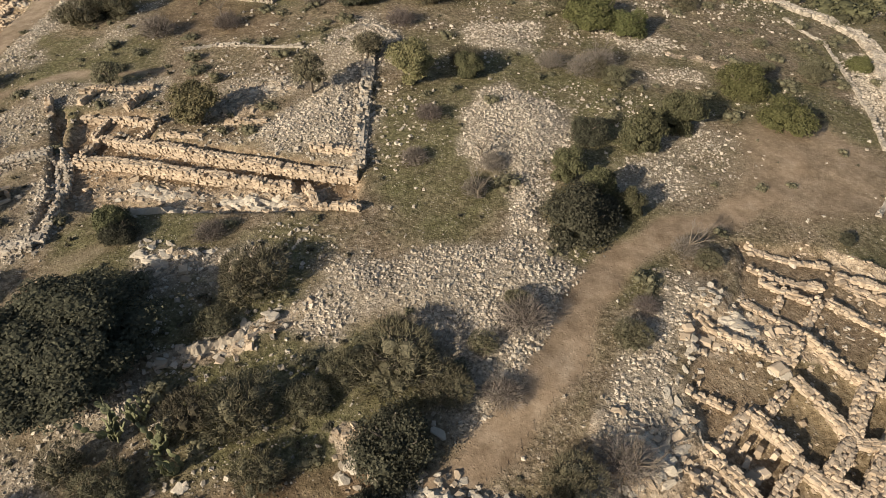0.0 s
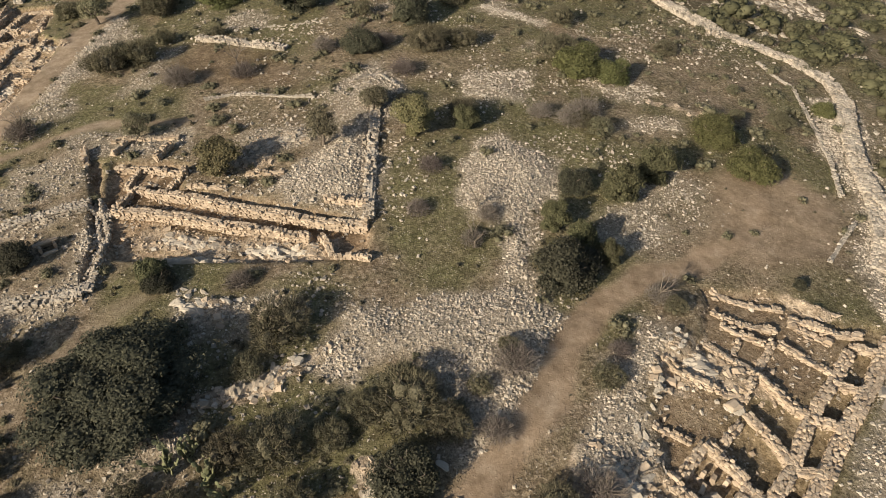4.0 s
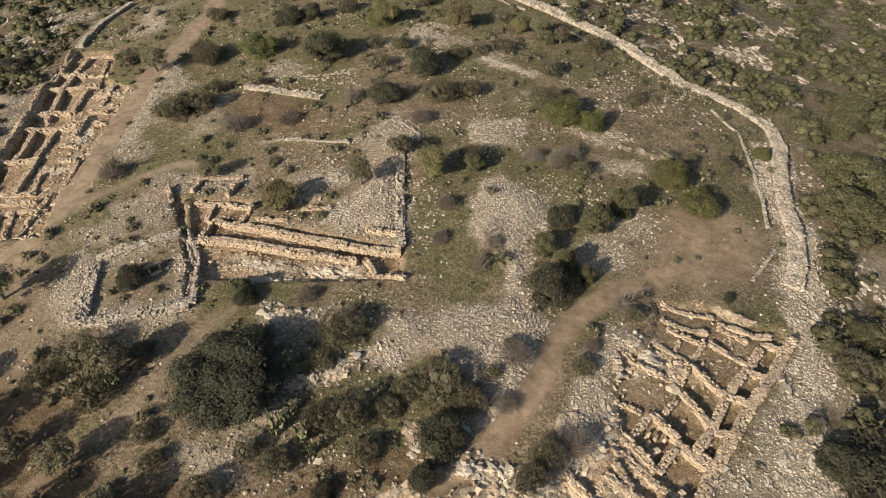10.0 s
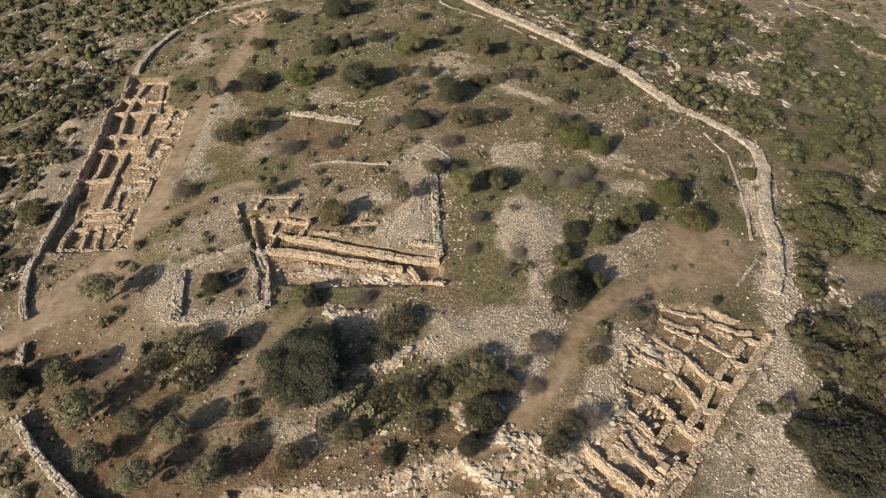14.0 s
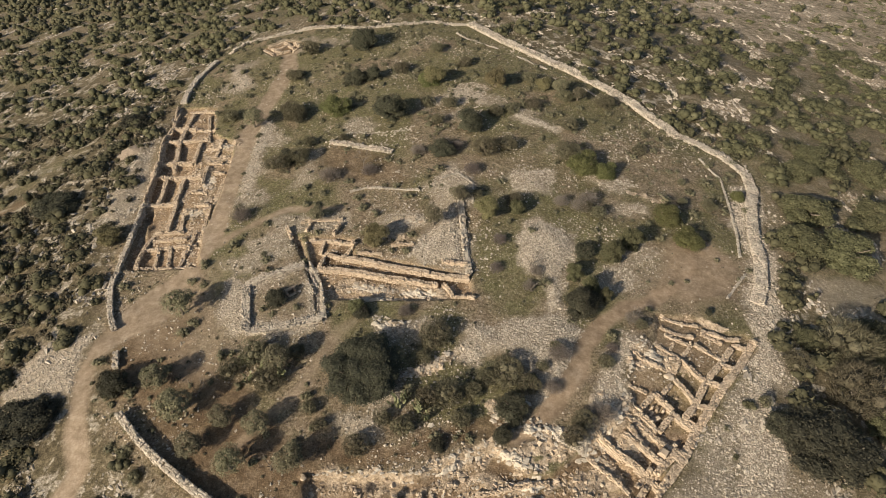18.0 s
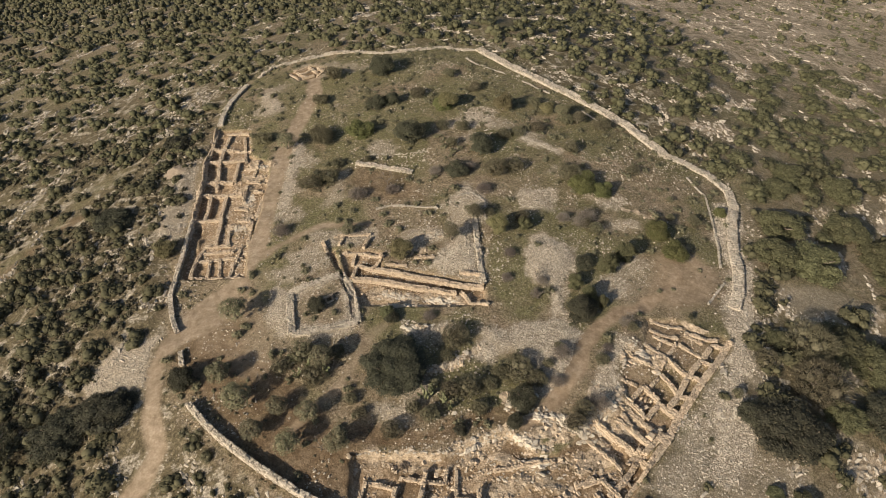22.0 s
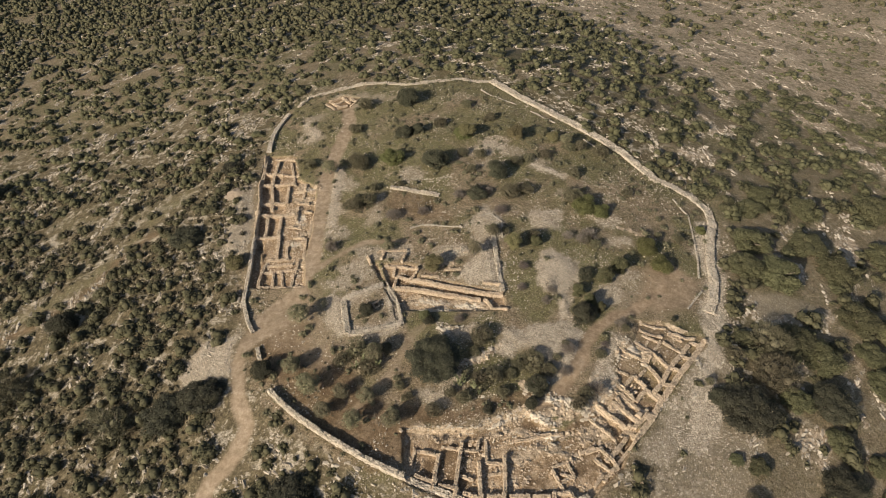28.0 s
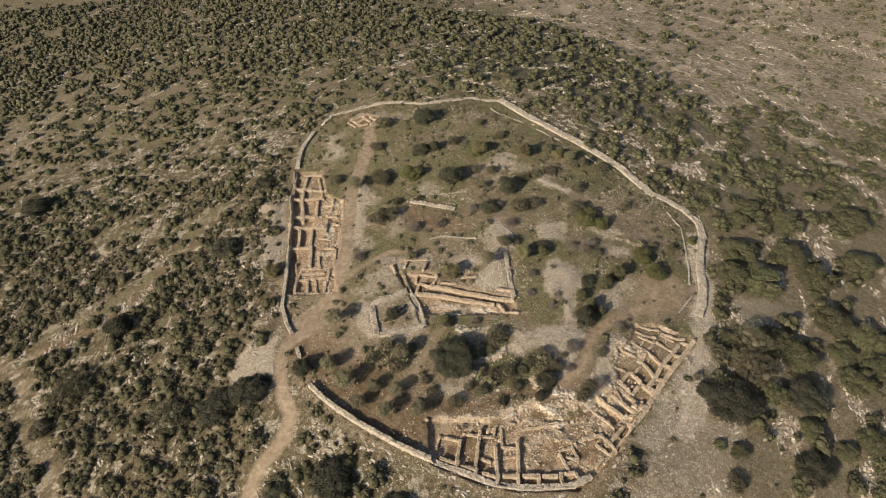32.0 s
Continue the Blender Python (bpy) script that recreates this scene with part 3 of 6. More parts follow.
def turn_matrices(rz, tilt):
    """Small tilts about x and y, then a turn about z."""
    a, b = tilt[:, 0], tilt[:, 1]
    c, s = np.cos(rz), np.sin(rz)
    m = np.zeros((len(rz), 3, 3))
    m[:, 0] = np.stack([c, -s, b * c + a * s], -1)
    m[:, 1] = np.stack([s, c, b * s - a * c], -1)
    m[:, 2] = np.stack([-b, a, np.ones_like(a)], -1)
    return m


def scatter(templates, loc, rz, size, tilt, seed=0):
    """One joined (verts, faces) of templates set at places, each with its own turn and size."""
    r = np.random.default_rng(seed)
    pick = r.integers(0, len(templates), len(loc))
    out = []
    m = turn_matrices(rz, tilt)
    for k, (v, f) in enumerate(templates):
        sel = np.where(pick == k)[0]
        if not len(sel):
            continue
        p = np.einsum("nij,nvj->nvi", m[sel], v[None] * size[sel][:, None, :]) + loc[sel][:, None, :]
        n = len(v)
        out.append((p.reshape(-1, 3), (f[None] + (np.arange(len(sel)) * n)[:, None, None]).reshape(-1, f.shape[1])))
    return joined(out)


def stuff(name, vf, material, label, category):
    ob = new(name, mesh_from(name, *vf, material))
    return tagged(ob, label, category, kind="stuff")


# ---------------------------------------------------------------- ground
def axis_steps(lo, hi, fine, reach):
    mid = np.arange(lo, hi + 1e-6, fine)
    out, s, a = [], fine, hi
    while a < reach:
        s *= 1.07
        a += s
        out.append(a)
    up = np.array(out)
    return np.concatenate([(lo + hi) - up[::-1], mid, up])


def ground_sheet():
    xs, ys = axis_steps(-80, 86, 0.5, 2600), axis_steps(-80, 112, 0.5, 2600)
    gx, gy = np.meshgrid(xs, ys)
    x, y = gx.ravel(), gy.ravel()
    z = land(x, y)
    nx, ny = len(xs), len(ys)
    i, j = np.meshgrid(np.arange(nx - 1), np.arange(ny - 1))
    a = (j * nx + i).ravel()
    faces = np.stack([a, a + 1, a + nx + 1, a + nx], -1)
    me = mesh_from("ground", np.stack([x, y, z], -1), faces, ground_mat)
    rho = np.where(inside(x, y, PERIMETER) > 0, 0.5, 1.5)
    dug = np.max(pit_mask(x, y), 0) * np.where((x > 31) & (y > -49), 0.5, 1.0)
    rubble = heap_mask(x, y)
    dirt = dirt_mask(x, y)
    grass = step(0.05, 0.5, value_noise(x, y, 14, 21) + 0.35 * value_noise(x, y, 5, 22) + 0.1)
    grass *= np.where(rho < 1, 1, 0.7)
    grass = np.maximum(grass, 0.9 * step(18, 34, y) * (rho < 1) * step(-0.35, 0.3, value_noise(x, y, 11, 23) + 0.4 * value_noise(x, y, 4, 24)))
    lawn = step(1.2, 0.8, np.sqrt(((x - 14) / 7) ** 2 + ((y + 11) / 15) ** 2))
    north_east = step(0, 80, x + 0.35 * y - 90) * step(60, 140, y)
    grass = np.clip(np.maximum(np.maximum(grass * 0.8, lawn * 0.8), north_east * 0.25), 0, 1) * (1 - rubble)
    east = np.maximum(step(66, 80, x) * step(130, 70, y), step(38, 52, x) * step(-42, -58, y))
    strata = value_noise(x + 0.5 * y, (y - 0.3 * x) * 2.2, 9, 31) + 0.5 * value_noise(x, y, 4, 32)
    rock = 0.42 * step(0.1, 0.9, np.where(rho < 1, strata, ledges(x, y))) * np.where(rho < 1, 0.8, 1.0)
    rock = np.maximum(rock + 0.6 * north_east + 0.32 * east, 0.9 * bedrock_mask(x, y))
    wild = step(0.5, 5.0, -inside(x, y, PERIMETER)) * (1 - 0.85 * np.maximum(north_east, step(-6, 20, x - np.interp(y, [60, 100, 170, 256, 284, 330, 420], [135, 118, 100, 55, 20, -30, -60]))))
    dg, _ = line_dist(x, y, GATE_FIELD)
    dr, _ = line_dist(x, y, [(-22, -51.5), (-8, -53), (1, -49.5), (8, -48.5)])
    soft = 0.8 * value_noise(x, y, 4, 64)
    brown = np.maximum(0.85 * step(8.5, 5, dg + soft * 2), 0.8 * step(2.6, 1.2, dr + soft))
    floors = dug * (1 - bedrock_mask(x, y))
    brown = np.maximum(brown * (1 - floors), floors * np.where(((x > 31) & (y > -50)) | (x < -48), np.where(x < 0, 0.3, 0.5), 0.9 * step(-0.15, 0.3, value_noise(x, y, 5, 65) + 0.4 * value_noise(x, y, 1.8, 66))))
    dw, _ = line_dist(x, y, WEST_TERRACE)
    dn, _ = line_dist(x, y, [(-148, 43), (-137, 40), (-117, 33), (-99, 43)])
    open_slope = np.maximum(0.75 * step(4, 1.5, dw + soft * 2), 0.5 * step(4, 2, dn + soft * 2))
    wild = wild * (1 - 0.7 * open_slope) * (1 - 0.75 * east) * (1 - 0.8 * step(80, 140, y))
    grass = np.maximum(np.maximum(grass, 0.9 * open_slope), 0.18 * east * (1 - rubble))
    brown = np.maximum(brown, 0.6 * step(-1, 2, inside(x, y, [(-27, 31.5), (-19.8, 29.6), (-10.5, 27), (-5, 14), (-13, 15.5), (-20, 16), (-29, 24)]) + soft))
    dt, _ = line_dist(x, y, WEST_TRACK)
    brown = np.maximum(brown, 0.75 * step(2.2, 0.9, dt + 0.6 * soft))
    brown *= 1 - dirt * (dg < 9) * (dirt > 0.6)
    reddish = 0.45 * step(2, 12, x + 2 * soft)
    for name, vals in (("red_earth", reddish), ("brown", brown), ("wild", wild * (1 - dirt) * (1 - rubble)), ("dug", dug * (1 - 0.9 * bedrock_mask(x, y))), ("rubble", rubble), ("dirt", dirt * (1 - dug)), ("grass", grass), ("rock", rock * (1 - dirt))):
        at = me.attributes.new(name, "FLOAT", "POINT")
        at.data.foreach_set("value", vals.astype(np.float32))
    me.polygons.foreach_set("use_smooth", np.ones(len(faces), bool))
    tagged(new("ground", me), "stony hilltop ground with dry grass and bare earth", "ground", kind="structure")
    # trodden ways, the same surface a little raised
    keep = (dirt[faces].min(1) > 0.55) & (dug[faces].max(1) < 0.05)
    fr = faces[keep]
    used, inv = np.unique(fr, return_inverse=True)
    rm = mesh_from("dirt_road", np.stack([x[used], y[used], z[used] + 0.03], -1), inv.reshape(-1, 4), ground_mat)
    for name, vals in (("red_earth", reddish), ("brown", wild * 0), ("wild", wild * 0), ("dirt", dirt), ("grass", grass * 0), ("rubble", rubble * 0), ("dug", dug * 0), ("rock", rock * 0)):
        at = rm.attributes.new(name, "FLOAT", "POINT")
        at.data.foreach_set("value", vals[used].astype(np.float32))
    rm.polygons.foreach_set("use_smooth", np.ones(len(fr), bool))
    tagged(new("road", rm), "pale brown trodden dirt track over the hilltop", "dirt road", kind="structure")


ground_sheet()

# ---------------------------------------------------------------- dry stone walls
STONE_MESHES = [mesh_from("stone", v, f, stone_warm) for v, f in STONES[:10]]


def along(pts, gap):
    """Even points along a polyline: places and headings."""
    out = []
    for (ax, ay), (bx, by) in zip(pts[:-1], pts[1:]):
        n = max(1, round(math.hypot(bx - ax, by - ay) / gap))
        ang = math.atan2(by - ay, bx - ax)
        out += [(ax + (bx - ax) * (k + 0.5) / n, ay + (by - ay) * (k + 0.5) / n, ang) for k in range(n)]
    return np.array(out)


def wall_stones(pts, width, tall, sunk, size, seed, ruin=0.25, lost=0.22):
    """Places, turns and sizes of the stones of a wall, course by course, top course first."""
    r = np.random.default_rng(seed)
    base = along(pts, size)
    loc, rz, sz = [], [], []
    courses = max(1, round(tall / (size * 0.62)))
    rows = max(2, round(width / (size * 0.8)))
    for c in range(courses - 1, -1, -1):
        for k in range(rows):
            if c < courses - 2 and 0 < k < rows - 1:
                continue
            off = (k / (rows - 1) - 0.5) * (width - size * 0.7)
            n = len(base)
            px = base[:, 0] - np.sin(base[:, 2]) * off + r.normal(0, 0.14 * size, n)
            py = base[:, 1] + np.cos(base[:, 2]) * off + r.normal(0, 0.14 * size, n)
            crest = ruin * value_noise(px, py, 2.2, seed % 17)
            gone = (c == courses - 1) & (r.random(n) < lost + lost * value_noise(px, py, 3.0, seed % 13))
            z0 = land(px, py, False)
            zc = z0 - sunk + (c + 0.5) * tall / courses + crest * (c + 1) / courses
            keep = ~gone
            loc.append(np.stack([px, py, zc], -1)[keep])
            rz.append((base[:, 2] + r.normal(0, 0.12, n))[keep])
            s = np.stack([size * r.uniform(0.65, 1.3, n), size * r.uniform(0.6, 1.1, n), tall / courses * r.uniform(0.95, 1.25, n)], -1)
            sz.append(s[keep])
    return np.concatenate(loc), np.concatenate(rz), np.concatenate(sz)


def wall_core(name, pts, width, tall, sunk, material, parent, seed):
    """The rubble fill inside a wall."""
    base = along(pts, 0.8)
    ends = [(*pts[0], base[0][2]), *base, (*pts[-1], base[-1][2])]
    v, f = [], []
    for x, y, a in ends:
        nx, ny = -math.sin(a) * width * 0.3, math.cos(a) * width * 0.3
        z = float(land(np.array([x]), np.array([y]), False)[0])
        zt = z - sunk + tall * 0.62 + 0.08 * math.sin(x * 3.1 + y * 1.7)
        v += [(x + nx, y + ny, z - 0.9), (x - nx, y - ny, z - 0.9), (x - nx * 0.9, y - ny * 0.9, zt), (x + nx * 0.9, y + ny * 0.9, zt)]
    for k in range(len(ends) - 1):
        a = 4 * k
        f += [(a + i, a + (i + 1) % 4, a + 4 + (i + 1) % 4, a + 4 + i) for i in range(4)]
    n = 4 * (len(ends) - 1)
    f += [(3, 2, 1, 0), (n, n + 1, n + 2, n + 3)]
    ob = new(name, mesh_from(name, np.array(v), np.array(f), material))
    ob.parent = parent
    return ob


def stone_wall(name, pts, width, tall, label, group, material=None, fill=None, size=0.4, sunk=0.05, single=0, seed=1, ruin=0.24, lost=0.16):
    """A ruined wall: core and stones. The first `single` stones, from the top, are pieces of their own; the rest are joined."""
    fill = fill or stone_warm_fill
    mid = pts[len(pts) // 2]
    org = Vector((mid[0], mid[1], height(*mid)))
    thing = tagged(new(name), label, "wall", group)
    thing.location = org
    core = wall_core("wall_core", pts, width, tall, sunk, fill, thing, seed)
    core.location = -org
    loc, rz, sz = wall_stones(pts, width, tall, sunk, size, seed, ruin, lost)
    r = np.random.default_rng(seed + 99)
    n = min(single, len(loc))
    for k in range(n):
        ob = new("stone", STONE_MESHES[int(r.integers(0, 10))])
        ob.parent = thing
        ob.location = Vector(loc[k]) - org
        ob.rotation_euler = (r.normal(0, 0.06), r.normal(0, 0.06), rz[k])
        ob.scale = sz[k]
    if n < len(loc):
        vf = scatter(STONES, loc[n:] - np.array(org), rz[n:], sz[n:], r.normal(0, 0.08, (len(loc) - n, 2)), seed)
        ob = new("stonework", mesh_from("stonework", *vf, fill))
        ob.parent = thing
        tagged(ob, kind="stuff")
    return thing


# ---- walls of the dig on the east slope
# line, width, height over the shallow floor, depth of the room beside it
EAST_WALLS = [
    ([(52.7, -31.9), (49.4, -35.5), (46.7, -38.0), (44.3, -40.8), (42.0, -44.0), (39.2, -46.7)], 1.0, 0.5, 0.55),
    ([(53.1, -31.0), (55.5, -32.0)], 0.7, 0.5, 0.5), ([(49.2, -35.7), (51.5, -36.5)], 0.7, 0.45, 0.55), ([(45.6, -39.6), (48.3, -40.3)], 0.7, 0.45, 0.55), ([(42.1, -44.1), (44.6, -44.5)], 0.8, 0.45, 0.55),
    ([(39.2, -46.8), (41.1, -48.1)], 0.9, 0.45, 0.5),
    ([(41.4, -24.4), (42.9, -25.6), (44.6, -26.3), (48.0, -26.9)], 0.6, 0.45, 0), ([(48.2, -28.1), (50.2, -29.0), (52.1, -29.9), (55.0, -29.9)], 0.7, 0.6, 0), ([(48.3, -29.2), (49.9, -30.0), (50.9, -31.2)], 0.6, 0.4, 0),
    ([(40.6, -27.4), (42.4, -28.8), (46.2, -29.8)], 0.7, 0.5, 0), ([(40.9, -29.2), (42.6, -30.4), (44.4, -31.5)], 0.8, 0.5, 0), ([(42.2, -30.8), (40.8, -32.9)], 0.5, 0.35, 0),
    ([(45.5, -31.0), (43.2, -33.8), (41.6, -35.6), (40.0, -37.9)], 0.6, 0.45, 0), ([(38.5, -31.6), (39.5, -32.8), (41.4, -34.1), (42.3, -34.6)], 0.7, 0.4, 0), ([(33.8, -33.5), (35.5, -35.6), (37.7, -36.9), (40.0, -37.7)], 0.6, 0.5, 0),
    ([(45.8, -31.4), (47.4, -32.8), (49.8, -34.7)], 0.65, 0.5, 0), ([(42.2, -35.1), (43.2, -36.5), (44.7, -38.5), (45.4, -39.2)], 0.75, 0.55, 0.4), ([(39.8, -39.1), (41.0, -41.0), (41.9, -43.0), (42.1, -44.1)], 0.85, 0.5, 0.5),
    ([(39.0, -40.0), (36.8, -42.0)], 0.6, 0.4, 0.5), ([(31.3, -40.5), (32.9, -41.2), (34.1, -42.0)], 0.6, 0.45, 0), ([(35.4, -41.9), (36.8, -43.9), (37.8, -45.5)], 0.85, 0.5, 0.55), ([(35.2, -42.1), (32.6, -44.7)], 0.8, 0.5, 0.5),
    ([(31.8, -45.6), (32.9, -47.3), (34.0, -49.0)], 0.85, 0.5, 0.5), ([(37.8, -45.6), (35.8, -47.5), (34.3, -49.0)], 0.85, 0.5, 0.55), ([(37.9, -45.9), (39.1, -47.4), (40.9, -48.9)], 1.0, 0.5, 0.5),
    ([(30.1, -46.5), (32.0, -48.5), (34.0, -50.7)], 0.8, 0.4, 0.4), ([(29.5, -48.2), (30.5, -50.3), (32.6, -53.7), (33.9, -54.9)], 0.8, 0.5, 0.5), ([(34.2, -50.7), (35.8, -51.9), (37.4, -53.4)], 0.8, 0.4, 0.4), ([(35.3, -52.7), (36.3, -54.0)], 0.8, 0.4, 0.4),
]
EAST_WALLS_LOW = [
    ([(23.8, -49.5), (26.9, -53.1), (31.0, -56.6), (32.3, -59.2)], 0.9, 0.55, 0.5), ([(28.3, -49.4), (31.3, -52.1), (33.9, -54.9)], 0.8, 0.5, 0.5), ([(21.9, -53.1), (25.0, -56.7), (27.2, -58.9)], 0.7, 0.4, 0.3), ([(36.9, -52.2), (31.3, -56.6), (26.8, -61.5), (23.7, -64.0)], 0.9, 0.5, 0.5),
    ([(31.4, -55.2), (28.6, -57.8)], 0.7, 0.45, 0.5),
]
for k, (pts, w, tall, deep) in enumerate(EAST_WALLS + EAST_WALLS_LOW):
    stone_wall("room_wall", pts, w, tall + deep - (0 if deep else 0.08), "low excavated wall of warm beige limestone blocks" if deep < 0.3 else "wall of beige limestone beside a deeply dug room", "room walls of the eastern dig", single=95 if k < 29 else 0, seed=100 + k, size=0.33, sunk=deep + 0.03, ruin=0.2, lost=0.24)
stone_wall("casemate_outer_wall", [(57.6, -30.2), (55.6, -32.7), (52.5, -36.2), (49.6, -38.9), (46.9, -41.8), (44.2, -44.9), (40.8, -48.6), (38.6, -51.5), (36.4, -54.3), (32.6, -58.2)], 1.25, 1.05,
           "thick curved outer fortress wall of beige limestone", "fortress walls", single=260, seed=140, sunk=0.55, ruin=0.16, lost=0.12)


def standing_stone(x, y, wide, deep, tall, turn, seed):
    """A squared block on the floor of a dug room."""
    ob = new("standing_stone", mesh_from("standing_stone", *stone_template(seed, 0.08), stone_warm))
    tagged(ob, "squared block of pale limestone on the floor of a dug room", "stone block", "blocks in the dug rooms")
    ob.location, ob.rotation_euler, ob.scale = (x, y, height(x, y) + tall * 0.46), (0, 0, turn), (wide * 0.8, deep * 0.8, tall)


for k, spot in enumerate([(34.5, -44.4, 0.5, 0.5, 0.9, 0.8), (35.2, -44.8, 0.9, 0.55, 0.8, 0.9), (34.1, -45.6, 1.3, 0.5, 0.5, 0.9), (34.8, -46.5, 0.9, 0.8, 0.7, 0.4), (36.2, -45.1, 0.5, 0.45, 0.8, 0.7), (38.9, -38.4, 1.5, 1.1, 0.5, 0.5), (34.0, -35.9, 1.4, 0.9, 0.6, -0.5),
                          (32.8, -35.2, 0.9, 0.8, 0.5, 0.1), (48.2, -29.0, 0.8, 0.6, 0.5, 0.2), (50.9, -30.9, 0.9, 0.7, 0.6, -0.5), (34.0, -52.8, 1.8, 1.6, 0.9, 0.8), (36.4, -51.2, 1.0, 0.9, 0.8, 0.6)]):
    standing_stone(*spot, 900 + k)

# ---- walls of the palace in the middle
PALACE_WALLS = [
    [(-20.2, -8.6), (-16.3, -9.6), (-12.8, -10.9), (-8.1, -12.4), (-3.0, -13.8), (0.7, -14.9), (5.5, -15.5)],
    [(-24.5, -11.8), (-20.8, -12.1), (-15.1, -13.5), (-10.5, -14.9), (-5.5, -16.0), (-0.7, -17.1)],
    [(-23.7, -7.2), (-19.8, -8.9)], [(-24.6, -11.4), (-24.2, -9.6), (-23.8, -7.5)], [(-27.5, -3.1), (-23.0, -3.3), (-17.8, -4.6)], [(-17.8, -5.0), (-19.3, -7.9)], [(-24.8, -7.0), (-24.6, -5.0), (-24.2, -3.8)],
    [(-29.8, 2.4), (-27.2, 3.0), (-25.3, 2.7), (-21, 3.0)], [(-28.4, -0.8), (-27.6, 1.9)], [(-22.4, -2.1), (-21.3, 1.1)], [(-32.6, 0.6), (-31.2, -2.6)],
    [(0.2, -11.3), (2.7, -11.7), (5.2, -12.2)], [(0.2, -16.4), (1.2, -18.0), (2.2, -20.4)], [(2.4, -20.6), (4.0, -20.4), (6.2, -21.0)], [(-10.2, -5.7), (-5.4, -5.7)], [(-17, -7.6), (-12, -8.2)],
]
for k, pts in enumerate(PALACE_WALLS):
    big = k < 2
    stone_wall("palace_wall", pts, 0.95 if big else 0.65, 1.2 if big else 0.5 if k in (7, 14, 15) else 0.85,
               "long wall of a ruined palace, orange-beige limestone blocks" if big else "short excavated wall of orange-beige limestone", "palace walls", single=300 if big else 75, seed=200 + k, ruin=0.12 if big else 0.24, lost=0.1 if big else 0.45 if k in (7, 14, 15) else 0.2)
stone_wall("terrace_wall", [(4.9, 9.4), (5.0, 3.1), (5.1, -3.2), (5.3, -9.9), (5.5, -14.4)], 1.3, 0.6, "tumbled edge wall of pale stones beside grass", "field walls", stone_pale, stone_pale, size=0.42, seed=230, ruin=0.45, lost=0.4)

# ---- walls of the southern dig
SOUTH_WALLS = [
    [(-18.8, -66.5), (-14.4, -68.3)], [(-13.7, -68.8), (-9.7, -70.0)], [(-8.5, -70.8), (-4.7, -72.0)], [(-3.5, -71.5), (-0.2, -71.9)], [(1.4, -71.8), (4.8, -71.9)], [(6.3, -71.9), (10.0, -72.0)], [(11.5, -71.5), (14.5, -71.1)],
    [(-14.1, -67.4), (-15.3, -70.0)], [(-9.7, -69.6), (-10.6, -72.0)], [(-4.5, -71.0), (-5.1, -73.6)], [(0.2, -70.8), (0.1, -74.1)], [(5.3, -71.4), (5.1, -74.3)], [(10.8, -71.1), (10.8, -74.0)], [(14.5, -71.1), (15.6, -73.4)],
    [(-13.4, -61.7), (-14.7, -67.9)], [(-8.1, -59.0), (-9.0, -63.6), (-10.1, -69.4)], [(-4.6, -63.8), (-4.8, -71.3)], [(1.2, -62.5), (0.5, -70.9)],
]
SOUTH_WALLS_LOW = [
    [(-4.4, -58.7), (-4.8, -61.3)], [(-2.6, -58.7), (-3.0, -64.1)], [(-19.1, -60.5), (-16.4, -61.0), (-13.7, -61.9)], [(-11.6, -60.1), (-8.2, -60.8), (-4.9, -61.2)], [(-3.0, -64.0), (0.9, -64.4)], [(-9.0, -66.7), (-6.0, -67.9)], [(-2.7, -66.7), (0.4, -66.5)],
    [(-18.8, -60.6), (-19.8, -64.0)], [(11.5, -65.3), (15.2, -64.1)], [(11.4, -65.9), (12.3, -68.4), (13.3, -71.2)], [(13.0, -66.7), (16.0, -67.9)], [(15.0, -64.5), (16.1, -67.9)], [(15.8, -67.3), (12.9, -68.8)],
    [(19.5, -62.1), (23.6, -60.8)], [(23.1, -61.1), (25.3, -63.9), (26.2, -66.0)], [(21.2, -63.6), (24.3, -66.4)], [(32.6, -58.4), (27.4, -63.6), (22.2, -68.8)], [(22.5, -67.1), (20.0, -69.8)], [(29.5, -65.0), (30.1, -69.7)],
    [(15.2, -57.2), (11.4, -57.8), (6.5, -58.7), (3.9, -59.0)], [(21.7, -60.6), (18.1, -62.3)],
]
for k, pts in enumerate(SOUTH_WALLS + SOUTH_WALLS_LOW):
    stone_wall("room_wall", pts, 0.75 if k < 18 else 0.6, 1.25 if k < 18 else 0.7, "low excavated wall of pale beige limestone" if k > 17 else "wall of a small casemate room, pale beige limestone", "room walls of the southern dig", single=20, seed=300 + k, size=0.34, ruin=0.25, lost=0.2)
stone_wall("fortress_wall", [(-54.2, -43.1), (-49.5, -48.0), (-45.3, -51.8), (-37.4, -57.8), (-29.9, -62.6), (-25.6, -65)], 0.95, 1.6, "tall pale limestone fortress wall with a shaded inner face", "fortress walls", stone_pale, stone_pale, size=0.42, seed=350, ruin=0.2, lost=0.2)
stone_wall("fortress_wall", [(-25.6, -65), (-21.8, -66.8), (-14.7, -69.9), (-8.3, -72.5), (-4.6, -73.9), (3.0, -74.8), (13.3, -74.3), (18.3, -72)], 1.3, 1.3, "pale limestone outer wall beside small casemate rooms", "fortress walls", stone_pale, stone_pale, seed=351)

